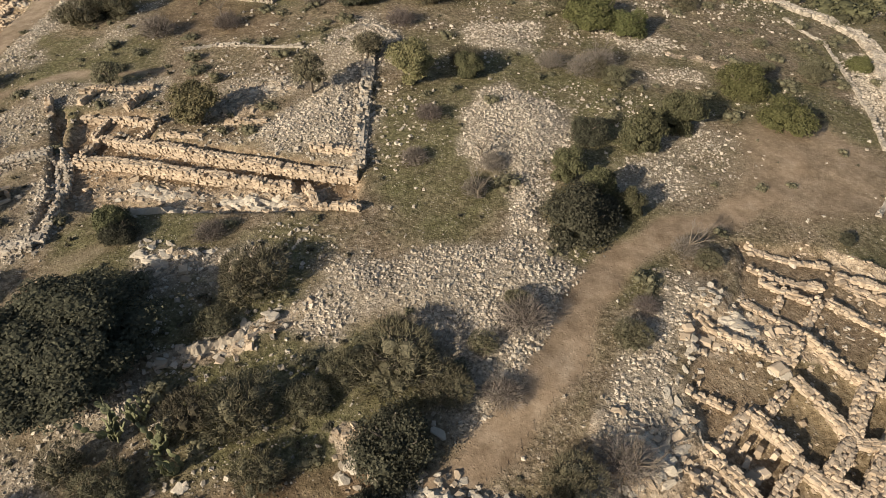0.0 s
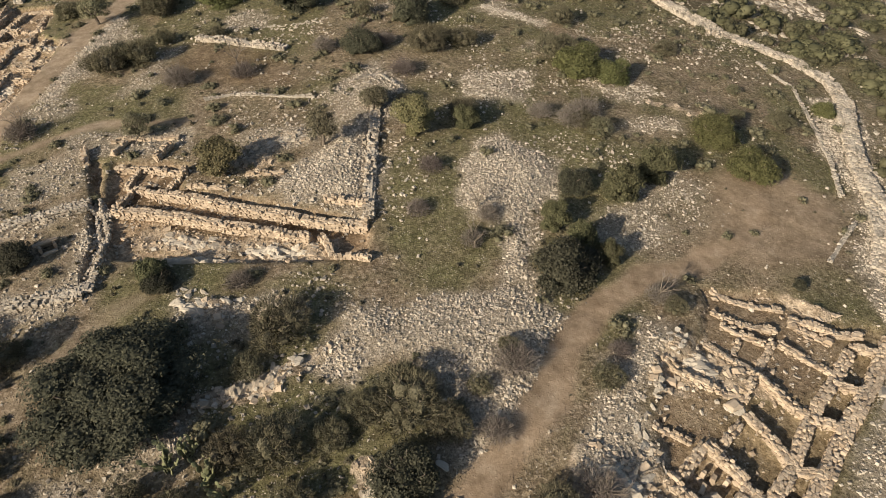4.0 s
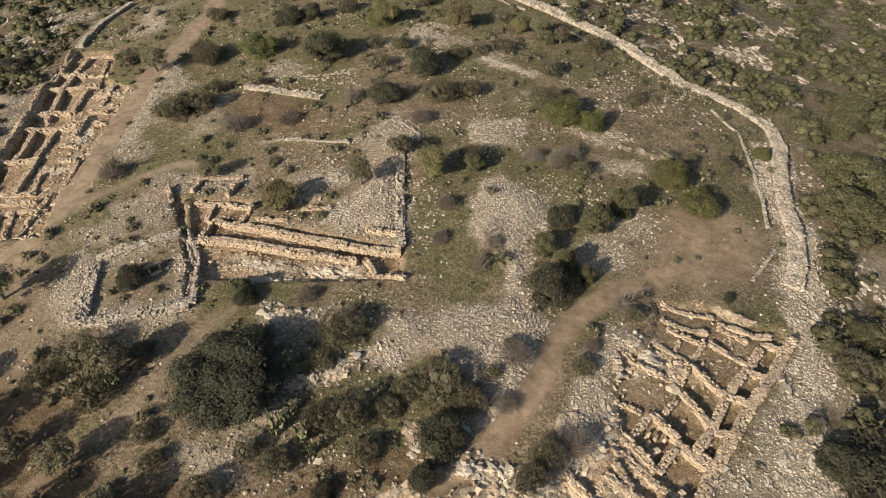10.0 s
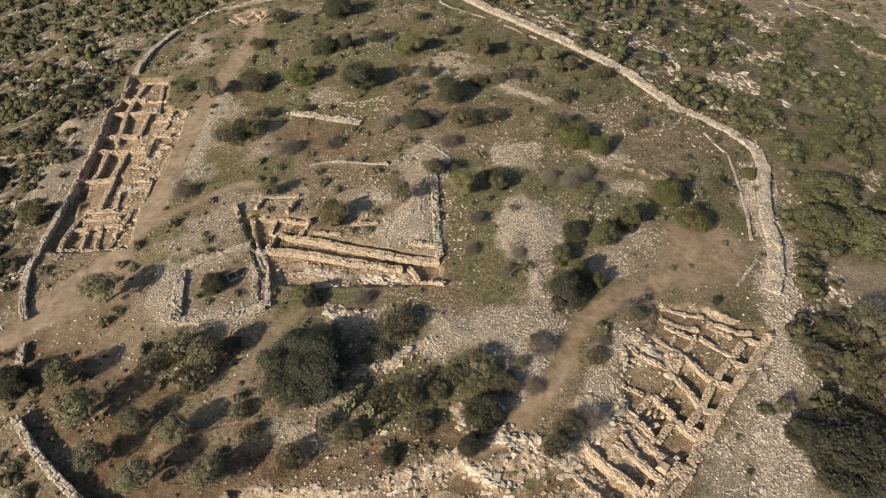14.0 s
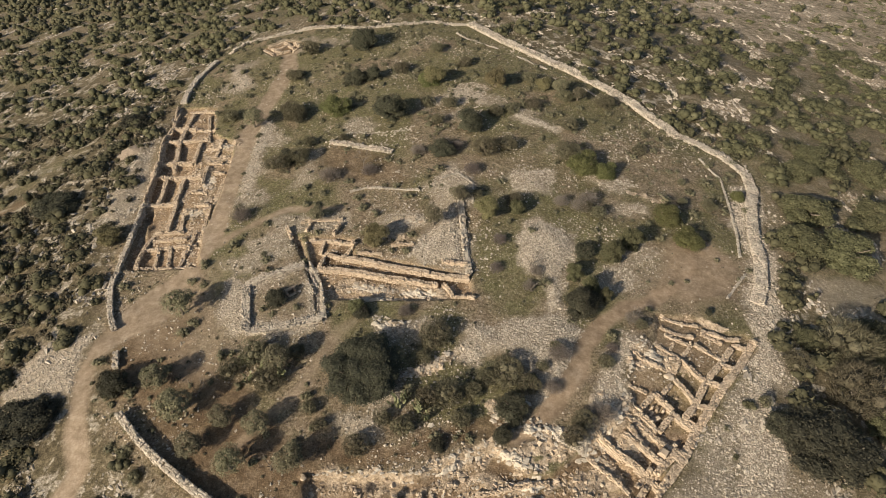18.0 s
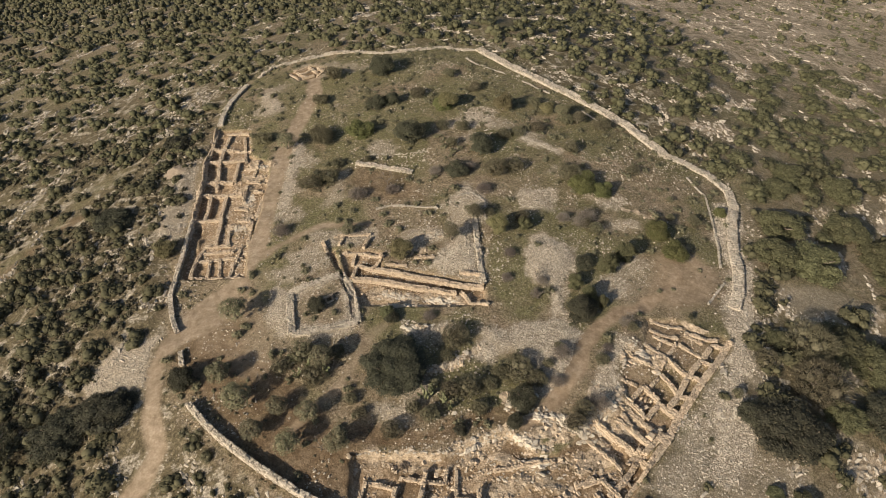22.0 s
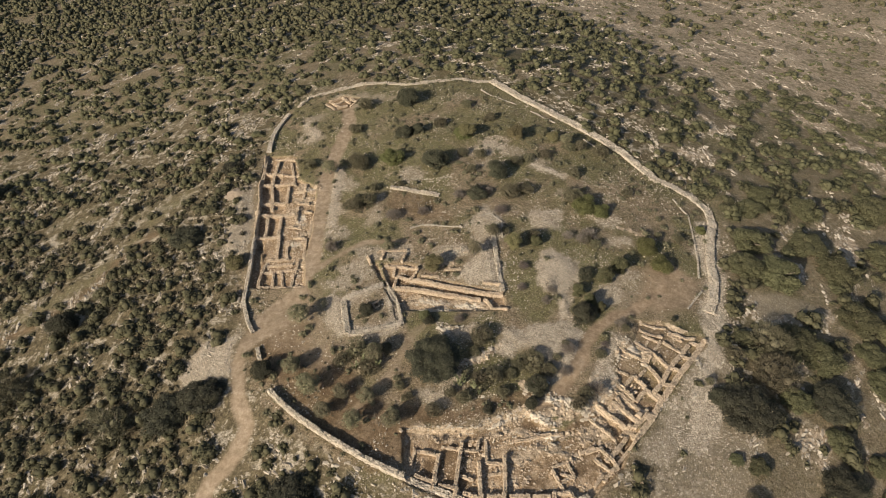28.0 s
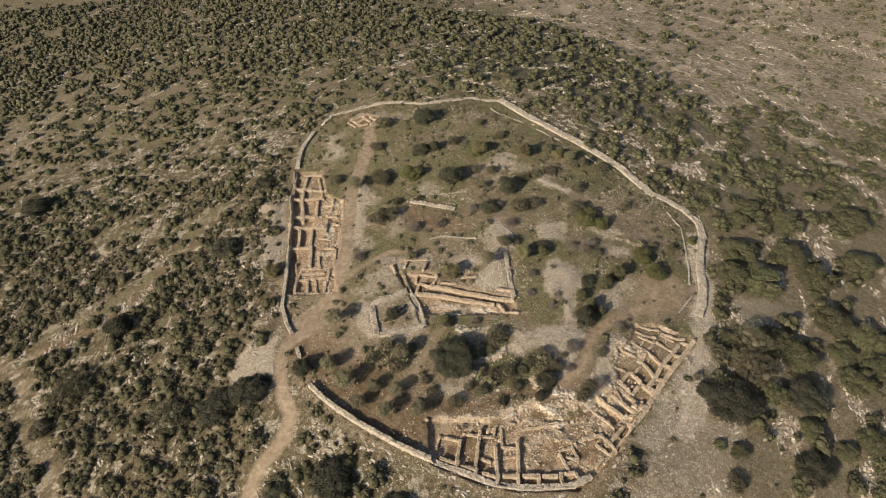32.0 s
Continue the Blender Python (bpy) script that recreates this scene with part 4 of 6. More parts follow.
# ---- walls of the western dig
WEST_WALLS = [
    [(-71.8, 57.6), (-71.1, 47.3), (-71.1, 39.2), (-69.5, 31.3), (-69.2, 26.0), (-68.7, 18.6), (-67.9, 13.9)], [(-66.7, 53.5), (-67.3, 46.4), (-67.0, 39.5), (-65.6, 31.7), (-65.0, 27.3)], [(-65.9, 24.2), (-65.2, 18.0), (-65.1, 13.4)],
    [(-61.3, 23.1), (-60.9, 13.7)], [(-60.4, 13.0), (-59.7, 3.0)], [(-61.0, 38.3), (-60.5, 29.5)], [(-70.7, 47.5), (-64.0, 45.4)], [(-70.8, 40.9), (-64.8, 39.6), (-59.6, 40.1)], [(-69.2, 30.5), (-60.8, 29.5)], [(-70.2, 25.6), (-64.0, 23.8), (-56.9, 23.0)], [(-68.2, 13.9), (-60.1, 13.4)],
]
WEST_WALLS_LOW = [
    [(-62.7, 3.4), (-55.8, 2.7)], [(-63.1, 1.0), (-54.5, 0.4)], [(-63.3, -1.8), (-57.4, -1.9), (-52.0, -2.0)], [(-63.6, -7.2), (-56.5, -8.3), (-50.4, -8.7)], [(-51.2, 19.9), (-51.0, 11.9)], [(-51.9, 11.3), (-51.5, 2.1)], [(-52.9, 2.0), (-53.4, -4.5)], [(-62.5, 2.9), (-63.3, -1.8), (-63.6, -7.2)],
    [(-59.7, -2.3), (-59.2, -8.0)], [(-57.4, -1.9), (-56.2, -8.2)], [(-53.7, -4.5), (-53.7, -8.4)], [(-68.5, 55.7), (-61.1, 54.3)], [(-62.2, 52.5), (-58.9, 38.4)], [(-63.8, 45.6), (-58.0, 43.6)], [(-58.6, 35), (-54.4, 34.6)], [(-57, 29), (-53, 28)], [(-56.4, 27), (-56, 20)], [(-54, 24), (-51.4, 23.6)], [(-58, 17.5), (-54, 16.5)], [(-56, 12), (-52.4, 11.6)], [(-57.4, 8), (-56.6, 3.4)], [(-55, 38.4), (-55.4, 31)],
]
for k, pts in enumerate(WEST_WALLS + WEST_WALLS_LOW):
    main = k < 11
    stone_wall("room_wall", pts, 0.95 if main else 0.7, 1.35 if main else 0.65, "wall between sunken casemate rooms, sunlit beige limestone" if main else "low excavated wall of sunlit beige limestone", "room walls of the western dig", single=20, seed=400 + k, sunk=0.55 if main else 0.05, ruin=0.2 if main else 0.3, lost=0.18 if main else 0.3)
for k, pts in enumerate([[(-53.0, 93.1), (-48.2, 95.5)], [(-48.2, 95.5), (-44.2, 90.2)], [(-50.8, 89.9), (-45.6, 93.7)], [(-51.5, 92), (-47.7, 87.5)], [(-54, 91.6), (-50, 86.4)], [(-44.4, 93.6), (-41.6, 90.4), (-44, 87.4)], [(-49.6, 87.4), (-45, 88.6)]]):
    stone_wall("room_wall", pts, 0.8, 0.8, "low excavated wall of pale limestone in a small dig", "room walls of the northern dig", seed=470 + k)
stone_wall("fortress_wall", [(-68.1, 13.3), (-67.5, 5.5), (-66.9, -1.8), (-66.6, -8.6), (-66.3, -13.3), (-63.8, -20.4), (-61.7, -24.3)], 0.95, 0.9, "grey limestone fortress wall above the slope", "fortress walls", stone_pale, stone_pale, seed=450)
stone_wall("wall_stub", [(-59.5, -29.6), (-58.2, -33.4)], 0.9, 0.9, "short pale stub of wall beside the track", "fortress walls", stone_pale, stone_pale, seed=451)

# ---- ramparts and field walls round the top
stone_wall("rampart", [(62.2, -20.5), (65.1, -15.7), (67.9, -8.3), (69.6, -0.5), (73.4, 10.8), (76.6, 17.0), (77.6, 24.7), (74.4, 31.5), (68.4, 37.3), (63.6, 39.7)], 2.6, 0.7, "wide curving rampart of pale limestone rubble", "ramparts", stone_pale, stone_pale, size=0.45, seed=500, ruin=0.3, lost=0.25)
stone_wall("rampart", [(63.6, 39.7), (60.7, 45.6), (56.1, 54.2), (47.2, 65.6), (37.3, 75.4), (24.9, 88.8), (13.0, 103.9)], 3.0, 0.9, "wide straight rampart of pale limestone rubble", "ramparts", stone_pale, stone_pale, size=0.45, seed=501, ruin=0.3, lost=0.25)
stone_wall("rampart", [(13.0, 103.9), (6.6, 103.8), (-0.8, 106.4), (-8.5, 104.2), (-22.3, 102.2), (-33.6, 105.0), (-41.2, 104.6), (-50.6, 101.2), (-56.0, 99.6), (-61.0, 98.8), (-65.2, 91.5)], 1.7, 0.6, "low broken rampart of pale limestone rubble", "ramparts", stone_pale, stone_pale, size=0.42, seed=502, ruin=0.4, lost=0.5)
stone_wall("rampart", [(-71.4, 60), (-71.6, 63.4), (-71.6, 71.5), (-70.2, 78.9), (-67.9, 85.6)], 1.6, 0.9, "narrow grey stone wall curving along the slope", "ramparts", stone_grey, stone_grey, seed=503)
for k, pts in enumerate([[(8.0, 96.4), (10.6, 93.0), (20.8, 85.4)], [(26.0, 79.8), (34.2, 71.8)], [(43.0, 62.4), (47.4, 55.8)], [(67.2, 29.6), (69.8, 20.6), (67.9, 10.1), (65.9, 0.4), (63.7, -7.4)], [(62.9, -12.5), (56.4, -19.6)], [(-20.1, 12.6), (-16.6, 14.0), (-10.0, 13.1), (-4.1, 12.2)], [(0.6, 16.2), (4.9, 18.2), (8.2, 14.3), (7.5, 7.0)]]):
    stone_wall("field_wall", pts, 0.42, 0.4, "low grey dry-stone field wall in grass", "field walls", stone_grey, stone_grey, size=0.3, seed=510 + k, ruin=0.3, lost=0.45)
stone_wall("stone_bank", [(-26.6, 32.9), (-20, 30.9), (-10.8, 27.8)], 1.5, 0.7, "broad bank of heaped pale stones above a terrace", "field walls", stone_pale, stone_pale, size=0.38, seed=520, ruin=0.35, lost=0.3)
stone_wall("stone_enclosure", [(-38.3, -15.5), (-34.3, -13.7), (-29.6, -11.7), (-27.0, -10.5), (-25.6, -11.9), (-24.2, -16.3), (-23.1, -20.7), (-22.4, -25.1), (-26.9, -26.1), (-31.8, -27.0), (-36.1, -27.3), (-37.1, -22.5), (-38.3, -15.5)], 1.6, 0.7,
           "ring-shaped enclosure of heaped pale grey stones", "field walls", stone_pale, stone_pale, size=0.33, seed=521, ruin=0.3, lost=0.25)

def rock_mesh(seed):
    """A broken lump of bedrock, about 2 m long and flat-topped."""
    rr = random.Random(seed)
    bm = bmesh.new()
    bmesh.ops.create_icosphere(bm, subdivisions=3, radius=1)
    cuts = [(Vector((rr.gauss(0, 1), rr.gauss(0, 1), rr.gauss(0, 0.7))).normalized(), rr.uniform(0.4, 0.75)) for _ in range(9)] + [(Vector((rr.uniform(-0.35, 0.35), rr.uniform(-0.35, 0.35), 1)).normalized(), 0.4)]
    for v in bm.verts:
        for way, far in cuts:
            over = v.co.dot(way) - far
            if over > 0:
                v.co -= way * over
        q = v.co * 2.6 + Vector((seed * 3.1, seed * 1.7, 0))
        v.co *= 1 + 0.25 * noise.noise(q) + 0.16 * noise.noise(q * 2.7)
    me = bpy.data.meshes.new("rock")
    bm.to_mesh(me)
    bm.free()
    me.materials.append(stone_cream)
    return me


ROCKS = [rock_mesh(700 + k) for k in range(9)]
ROCK_LEDGES = [([(-21.1, -55.2), (-14, -55.4), (-8.2, -55.9), (-6.8, -56.4)], 0.4), ([(-6.8, -56.4), (-0.9, -54.6), (3.6, -52.7), (7.0, -51.6)], 0.9), ([(7.0, -51.6), (8.7, -52.7), (12.9, -54.5), (14.8, -56.1)], 1.2),
               ([(-7.3, -38.4), (-4.4, -37.4), (-2.4, -36.8), (-0.3, -35), (1.6, -34.1)], 1.0), ([(7.6, -44.3), (8.5, -45.5), (7.6, -47.8)], 0.85), ([(10.4, -47.8), (14, -48.2)], 0.9), ([(13.2, -49.3), (15.1, -48.6), (18.1, -51.3), (21.4, -52.2), (27.4, -52.2)], 1.3), ([(25.6, -44.4), (28.4, -45.9), (25, -47.4), (23, -48.4)], 1.6), ([(33.2, -35.8), (31.6, -38), (31.4, -40.6)], 0.9), ([(31, -41.5), (29.5, -44.5), (26.5, -47.5), (23.8, -50)], 1.5), ([(-13, -25.6), (-9, -27.2), (-5, -28)], 1.6),
               ([(-18.5, -16.6), (-10, -17.9), (0, -18.8)], 1.2), ([(8, -47.5), (13, -48.5), (17.5, -50)], 1.4), ([(36.5, -30.5), (34.5, -33), (38, -34.5)], 1.0), ([(3, -58), (10, -59.5), (17, -58.5)], 2.4), ([(20, -52.5), (25, -51.5)], 1.6), ([(-56, 36), (-52.4, 34.8)], 1.4), ([(-55.8, 24), (-53.4, 18)], 1.6), ([(-56, 9.4), (-53, 9.3)], 1.2), ([(10, 44), (13, 49)], 1.6), ([(-9, 0.6), (-4, 1.6)], 1.2), ([(-16.1, 37.1), (-13.2, 35.5), (-9.4, 37.4), (-5.5, 38.7)], 0.9), ([(42, 17), (48, 16)], 0.9), ([(21.5, 45.5), (25.5, 42), (31, 38.8)], 0.8)]
for k, (pts, half) in enumerate(ROCK_LEDGES):
    rr = random.Random(800 + k)
    mid = pts[len(pts) // 2]
    ledge = tagged(new("rock_ledge"), "broken ledge of cream limestone bedrock in bare earth", "rock ledge", "rock ledges")
    org = Vector((mid[0], mid[1], height(*mid)))
    ledge.location = org
    for x, y, a in along(pts, 0.6):
        for _ in range(1 if half < 0.8 else 2):
            off = rr.uniform(-half, half)
            x2, y2 = x - math.sin(a) * off + rr.uniform(-0.3, 0.3), y + math.cos(a) * off + rr.uniform(-0.3, 0.3)
            big = rr.uniform(0.2, 0.36) if rr.random() < 0.75 or half < 1.15 else rr.uniform(0.36, 0.66)
            ob = new("rock", ROCKS[rr.randrange(9)])
            ob.parent = ledge
            ob.location = Vector((x2, y2, height(x2, y2) + 0.02)) - org
            ob.rotation_euler = (rr.gauss(0, 0.12), rr.gauss(0, 0.12), a + rr.gauss(0, 0.5))
            ob.scale = (big * 1.35, big * 0.9, big * rr.uniform(0.4, 0.75))

# ---------------------------------------------------------------- loose stones
def flung(n, seed, where, lo, hi, keep, flat=0.7, power=2.0, bedded=False):
    """Random stones in a box, kept by a chance field; bedded ones are long and lie along the contours."""
    r = np.random.default_rng(seed)
    x, y = r.uniform(where[0], where[1], n), r.uniform(where[2], where[3], n)
    ok = r.random(n) < keep(x, y)
    x, y = x[ok], y[ok]
    n = len(x)
    s = lo + (hi - lo) * r.random(n) ** power
    size = np.stack([s * r.uniform(0.8, 1.3, n), s * r.uniform(0.7, 1.1, n), s * flat * r.uniform(0.6, 1.1, n)], -1)
    turn = r.uniform(0, 6.28, n)
    if bedded:
        size[:, 0] *= 1.9
        turn = np.arctan2((x - CX) / AX ** 2, -(y - CY) / AY ** 2) + r.normal(0, 0.35, n)
    loc = np.stack([x, y, land(x, y) + size[:, 2] * 0.22], -1)
    return scatter(PEBBLES, loc, turn, size, r.normal(0, 0.25, (n, 2)), seed)


def within(x, y):
    """Metres inside the fortress wall; minus outside."""
    return inside(x, y, PERIMETER)


def litter_field(x, y):
    f = 0.05 + 0.95 * step(0.0, 0.8, value_noise(x, y, 9, 41) + 0.6 * value_noise(x, y, 3.5, 42))
    return f * (1 - 0.93 * dirt_mask(x, y)) * (within(x, y) > -9)


def dug_field(x, y):
    return np.max(pit_mask(x, y), 0)


def beside_walls(x, y):
    """Where stones have dropped from the excavated walls."""
    best = np.full(x.shape, 50.0)
    for pts in [w[0] for w in EAST_WALLS + EAST_WALLS_LOW] + PALACE_WALLS + SOUTH_WALLS + SOUTH_WALLS_LOW + WEST_WALLS + WEST_WALLS_LOW:
        best = np.minimum(best, line_dist(x, y, pts)[0])
    return step(1.3, 0.5, best) * step(-0.3, 0.5, value_noise(x, y, 2.4, 68))


stuff("rubble", flung(1100000, 11, (-84, 72, -84, 80), 0.05, 0.3, lambda x, y: np.clip(heap_mask(x, y), 0, 1) ** 1.5 * (1 - dug_field(x, y)) * (1 - dirt_mask(x, y)) * (0.55 + 0.45 * value_noise(x, y, 2.5, 63)), power=2.6), stone_pale, "heaps of pale limestone rubble on the ground", "rubble")
stuff("scree_stones", flung(150000, 16, (-84, 80, -84, 80), 0.17, 0.45, lambda x, y: np.where((x > 36) | ((np.abs(x - 2) < 8) & (y > -14) & (y < 22)), 0.75, 0.2) * step(0.5, 1.0, heap_mask(x, y)) * (1 - dug_field(x, y)) * (1 - dirt_mask(x, y)) * (0.5 + 0.5 * value_noise(x, y, 3.5, 67)), power=2.4), stone_pale, "larger pale limestone stones lying on the rubble heaps", "stones")
stuff("loose_stones", flung(105000, 12, (-74, 80, -80, 126), 0.08, 0.42, litter_field, power=3.8), stone_pale, "scattered grey limestone stones in dry grass", "stones")
stuff("fallen_blocks", flung(80000, 13, (-72, 60, -76, 58), 0.1, 0.45, lambda x, y: dug_field(x, y) * np.maximum(np.where((x > 31) & (y > -49), 0.25, 1.0) * step(-0.4, 0.8, value_noise(x, y, 3.0, 61)) * 0.9, 0.9 * beside_walls(x, y)), power=3.0), stone_warm_fill, "fallen beige blocks on the floor of the digs", "stones")
stuff("bedrock_blocks", flung(80000, 15, (-62, 54, -76, 46), 0.1, 0.75, lambda x, y: np.maximum(bedrock_mask(x, y) * 0.5, 0.42 * dug_field(x, y) * ((y < -55) | (x < -50)) * np.where((x > -60) & (x < 32), 2.0, 1.0) * step(-0.2, 0.5, value_noise(x, y, 4, 65) * -1)), flat=0.36, power=3.0), stone_warm_fill, "broken blocks on bare weathered bedrock", "rocks")


def in_sight(x, y):
    """The part of the land between the sides of the view."""
    return (x > -165 - (y + 64) * 0.52) & (x < 118 + (y + 74) * 0.62) & (y < 410)


def meadow(x, y):
    """Open slope in the north-east, past a line that bends with the hill."""
    edge = np.interp(y, [60, 100, 170, 256, 284, 330, 420], [135, 118, 100, 55, 20, -30, -60])
    return step(-6, 10, x - edge)


def outcrop_field(x, y):
    return step(0.05, 0.55, ledges(x, y)) * (within(x, y) < -1) * (1 - dirt_mask(x, y)) * (1 - 0.6 * meadow(x, y))


stuff("rock_outcrops", flung(300000, 14, (-300, 330, -90, 390), 0.2, 0.85, lambda x, y: outcrop_field(x, y) * in_sight(x, y) * np.where(y > 200, 0.7, 1.0), flat=0.42, power=2.2, bedded=True), stone_pale, "grey limestone ledges among scrub on the slopes", "rocks")


# ---------------------------------------------------------------- trees and shrubs
def ball(n_lat, n_lon):
    v = [(0, 0, 1)]
    for i in range(1, n_lat):
        a = math.pi * i / n_lat
        v += [(math.sin(a) * math.cos(2 * math.pi * j / n_lon), math.sin(a) * math.sin(2 * math.pi * j / n_lon), math.cos(a)) for j in range(n_lon)]
    v.append((0, 0, -1))
    f = [(0, 1 + j, 1 + (j + 1) % n_lon) for j in range(n_lon)]
    for i in range(n_lat - 2):
        for j in range(n_lon):
            a, b = 1 + i * n_lon + j, 1 + i * n_lon + (j + 1) % n_lon
            f += [(a, a + n_lon, b + n_lon), (a, b + n_lon, b)]
    last = len(v) - 1
    f += [(last, last - 1 - j, last - 1 - (j + 1) % n_lon) for j in range(n_lon)]
    return np.array(v), np.array(f)


def leaf_crown(seed, lobes, leaves, leaf, squash=0.8, spread=0.6, core=0.58, feather=False, lump=0.39):
    """Crown of radius about 1, its foot at z 0: leaf sprays on the skin of many lobes, round darker inner lumps."""
    r = np.random.default_rng(seed)
    d = r.normal(0, 1, (lobes, 3))
    d /= np.linalg.norm(d, axis=1)[:, None]
    c = d * (r.random((lobes, 1)) ** 0.4) * spread * (1, 1, 0.85)
    rad = r.uniform(0.72, 1.28, lobes) * lump
    which = r.integers(0, lobes, leaves * 3)
    n = r.normal(0, 1, (leaves * 3, 3))
    n[:, 2] = np.abs(n[:, 2]) * 0.9 + n[:, 2] * 0.25
    n /= np.linalg.norm(n, axis=1)[:, None]
    skin = c[which] + n * rad[which][:, None]
    free = np.ones(len(skin), bool)
    for i in range(lobes):
        free &= (((skin - c[i]) ** 2).sum(1) > (0.86 * rad[i]) ** 2) | (which == i)
    pick = np.where(free)[0][:leaves]
    which, n, leaves = which[pick], n[pick], len(pick)
    deep = r.random(leaves) < 0.3
    p = c[which] + n * (rad[which] * np.where(deep, r.uniform(0.6, 0.8, leaves), r.uniform(0.82, 1.12, leaves)))[:, None]
    a = np.cross(n + r.normal(0, 0.7, (leaves, 3)), r.normal(0, 1, (leaves, 3)))
    a /= np.linalg.norm(a, axis=1)[:, None]
    b = np.cross(n + r.normal(0, 0.6, (leaves, 3)), a)
    b /= np.linalg.norm(b, axis=1)[:, None]
    s = (leaf * r.uniform(0.5, 1.4, leaves) * np.where(deep, 1.5, 1.0))[:, None]
    tri = np.stack([p - a * s, p + a * s * 0.8, p + b * s * 1.2], 1).reshape(-1, 3)
    if feather:
        up = n * 0.9 + np.array((0, 0, 0.45)) + r.normal(0, 0.6, (leaves, 3))
        s = (leaf * r.uniform(0.5, 1.3, leaves))[:, None]
        tri = np.stack([p - a * s * 0.36, p + a * s * 0.36, p + up * s * 2.5], 1).reshape(-1, 3)
    parts = [(tri, np.arange(leaves * 3).reshape(-1, 3))]
    bv, bf = ball(4, 6)
    for i in range(lobes if core > 0.25 else 0):
        parts.append((c[i] + bv * rad[i] * core * r.uniform(0.9, 1.1, (len(bv), 1)), bf))
    v, f = joined(parts)
    v = v * (1, 1, squash)
    v[:, 2] -= np.quantile(v[:, 2], 0.03)
    return v, f


def limb(bm, a, b, ra, rb, sides=6):
    a, b = Vector(a), Vector(b)
    m = (b - a).to_track_quat("Z", "Y").to_matrix()
    rings = [[bm.verts.new(p + m @ Vector((math.cos(t * 2 * math.pi / sides) * q, math.sin(t * 2 * math.pi / sides) * q, 0))) for t in range(sides)] for p, q in ((a, ra), (b, rb))]
    for t in range(sides):
        bm.faces.new((rings[0][t], rings[0][(t + 1) % sides], rings[1][(t + 1) % sides], rings[1][t]))
    bm.faces.new(rings[1])


def trunk_mesh(seed, tall):
    """Tapered trunk with forking limbs that reach into the crown."""
    r = random.Random(seed)
    bm = bmesh.new()
    fork = (r.uniform(-0.06, 0.06), r.uniform(-0.06, 0.06), tall * 0.45)
    limb(bm, (0, 0, -0.15), fork, 0.1, 0.07, 8)
    for k in range(5):
        a = k * 1.26 + r.uniform(-0.3, 0.3)
        mid = (fork[0] + math.cos(a) * 0.25, fork[1] + math.sin(a) * 0.25, tall * 0.75)
        limb(bm, fork, mid, 0.055, 0.035)
        for q in (-0.5, 0.5):
            limb(bm, mid, (mid[0] + math.cos(a + q) * 0.22, mid[1] + math.sin(a + q) * 0.22, tall + r.uniform(0.0, 0.15)), 0.032, 0.012, 5)
    me = bpy.data.meshes.new("trunk")
    bm.to_mesh(me)
    bm.free()
    me.materials.append(bark)
    return me


def tree_kind(name, label, group, material, seed, lobes, leaves, leaf, squash, lift, variants=3, category="tree", core=0.58, feather=False, lump=0.39, spread=0.6):
    """Templates of a kind: trunk and crown, 1 m in radius; kept far below ground level, never left in the scene."""
    kinds = []
    for k in range(variants):
        v, f = leaf_crown(seed + k, lobes, leaves, leaf, squash, spread, core, feather, lump)
        v[:, 2] += lift
        kinds.append((trunk_mesh(seed + k, lift + squash * 0.6), mesh_from("crown", v, f, material)))
    return name, label, group, category, kinds


def plant(kind, spots, seed=0):
    name, label, group, category, kinds = kind
    r = random.Random(seed)
    for x, y, rad in spots:
        trunk, crown = kinds[r.randrange(len(kinds))]
        thing = tagged(new(name), label, category, group)
        thing.location = (x, y, height(x, y) - 0.05)
        thing.rotation_euler = (0, 0, r.uniform(0, 6.28))
        thing.scale = (rad, rad * r.uniform(0.88, 1.1), rad * r.uniform(0.9, 1.12))
        for me in (trunk, crown):
            new(me.name.split(".")[0], me).parent = thing  # trunk and crown


oak = tree_kind("oak_tree", "broad dark evergreen oak with a dense rounded crown", "oaks", leaf_oak, 1, 90, 10000, 0.03, 0.46, 0.05, core=0.62, lump=0.25, spread=0.74)
big_oak = tree_kind("oak_tree", "very broad dark evergreen oak below the palace", "oaks", leaf_oak, 5, 150, 30000, 0.019, 0.5, 0.05, variants=1, core=0.6, lump=0.2, spread=0.78)
dark = tree_kind("evergreen_bush", "dense dark green rounded evergreen bush", "evergreen bushes", leaf_oak, 11, 22, 8000, 0.031, 1.0, 0.02, category="bush")
olive = tree_kind("olive_tree", "grey-green olive tree with a loose open crown", "olive trees", leaf_olive, 21, 34, 4200, 0.036, 0.95, 0.6, core=0.3)
yellowish = tree_kind("almond_tree", "yellowish-green broad-leaved tree among ruins", "almond trees", leaf_almond, 51, 20, 6000, 0.036, 1.1, 0.25)
scrub = tree_kind("thorn_bush", "brownish grey-green thorny bush on stony ground", "thorn bushes", leaf_scrub, 31, 26, 6500, 0.034, 0.85, 0.02, category="bush", core=0.42, feather=True)
green = tree_kind("mastic_bush", "low spreading olive-green mastic bush", "mastic bushes", leaf_green, 41, 20, 6600, 0.033, 0.8, 0.02, category="bush")

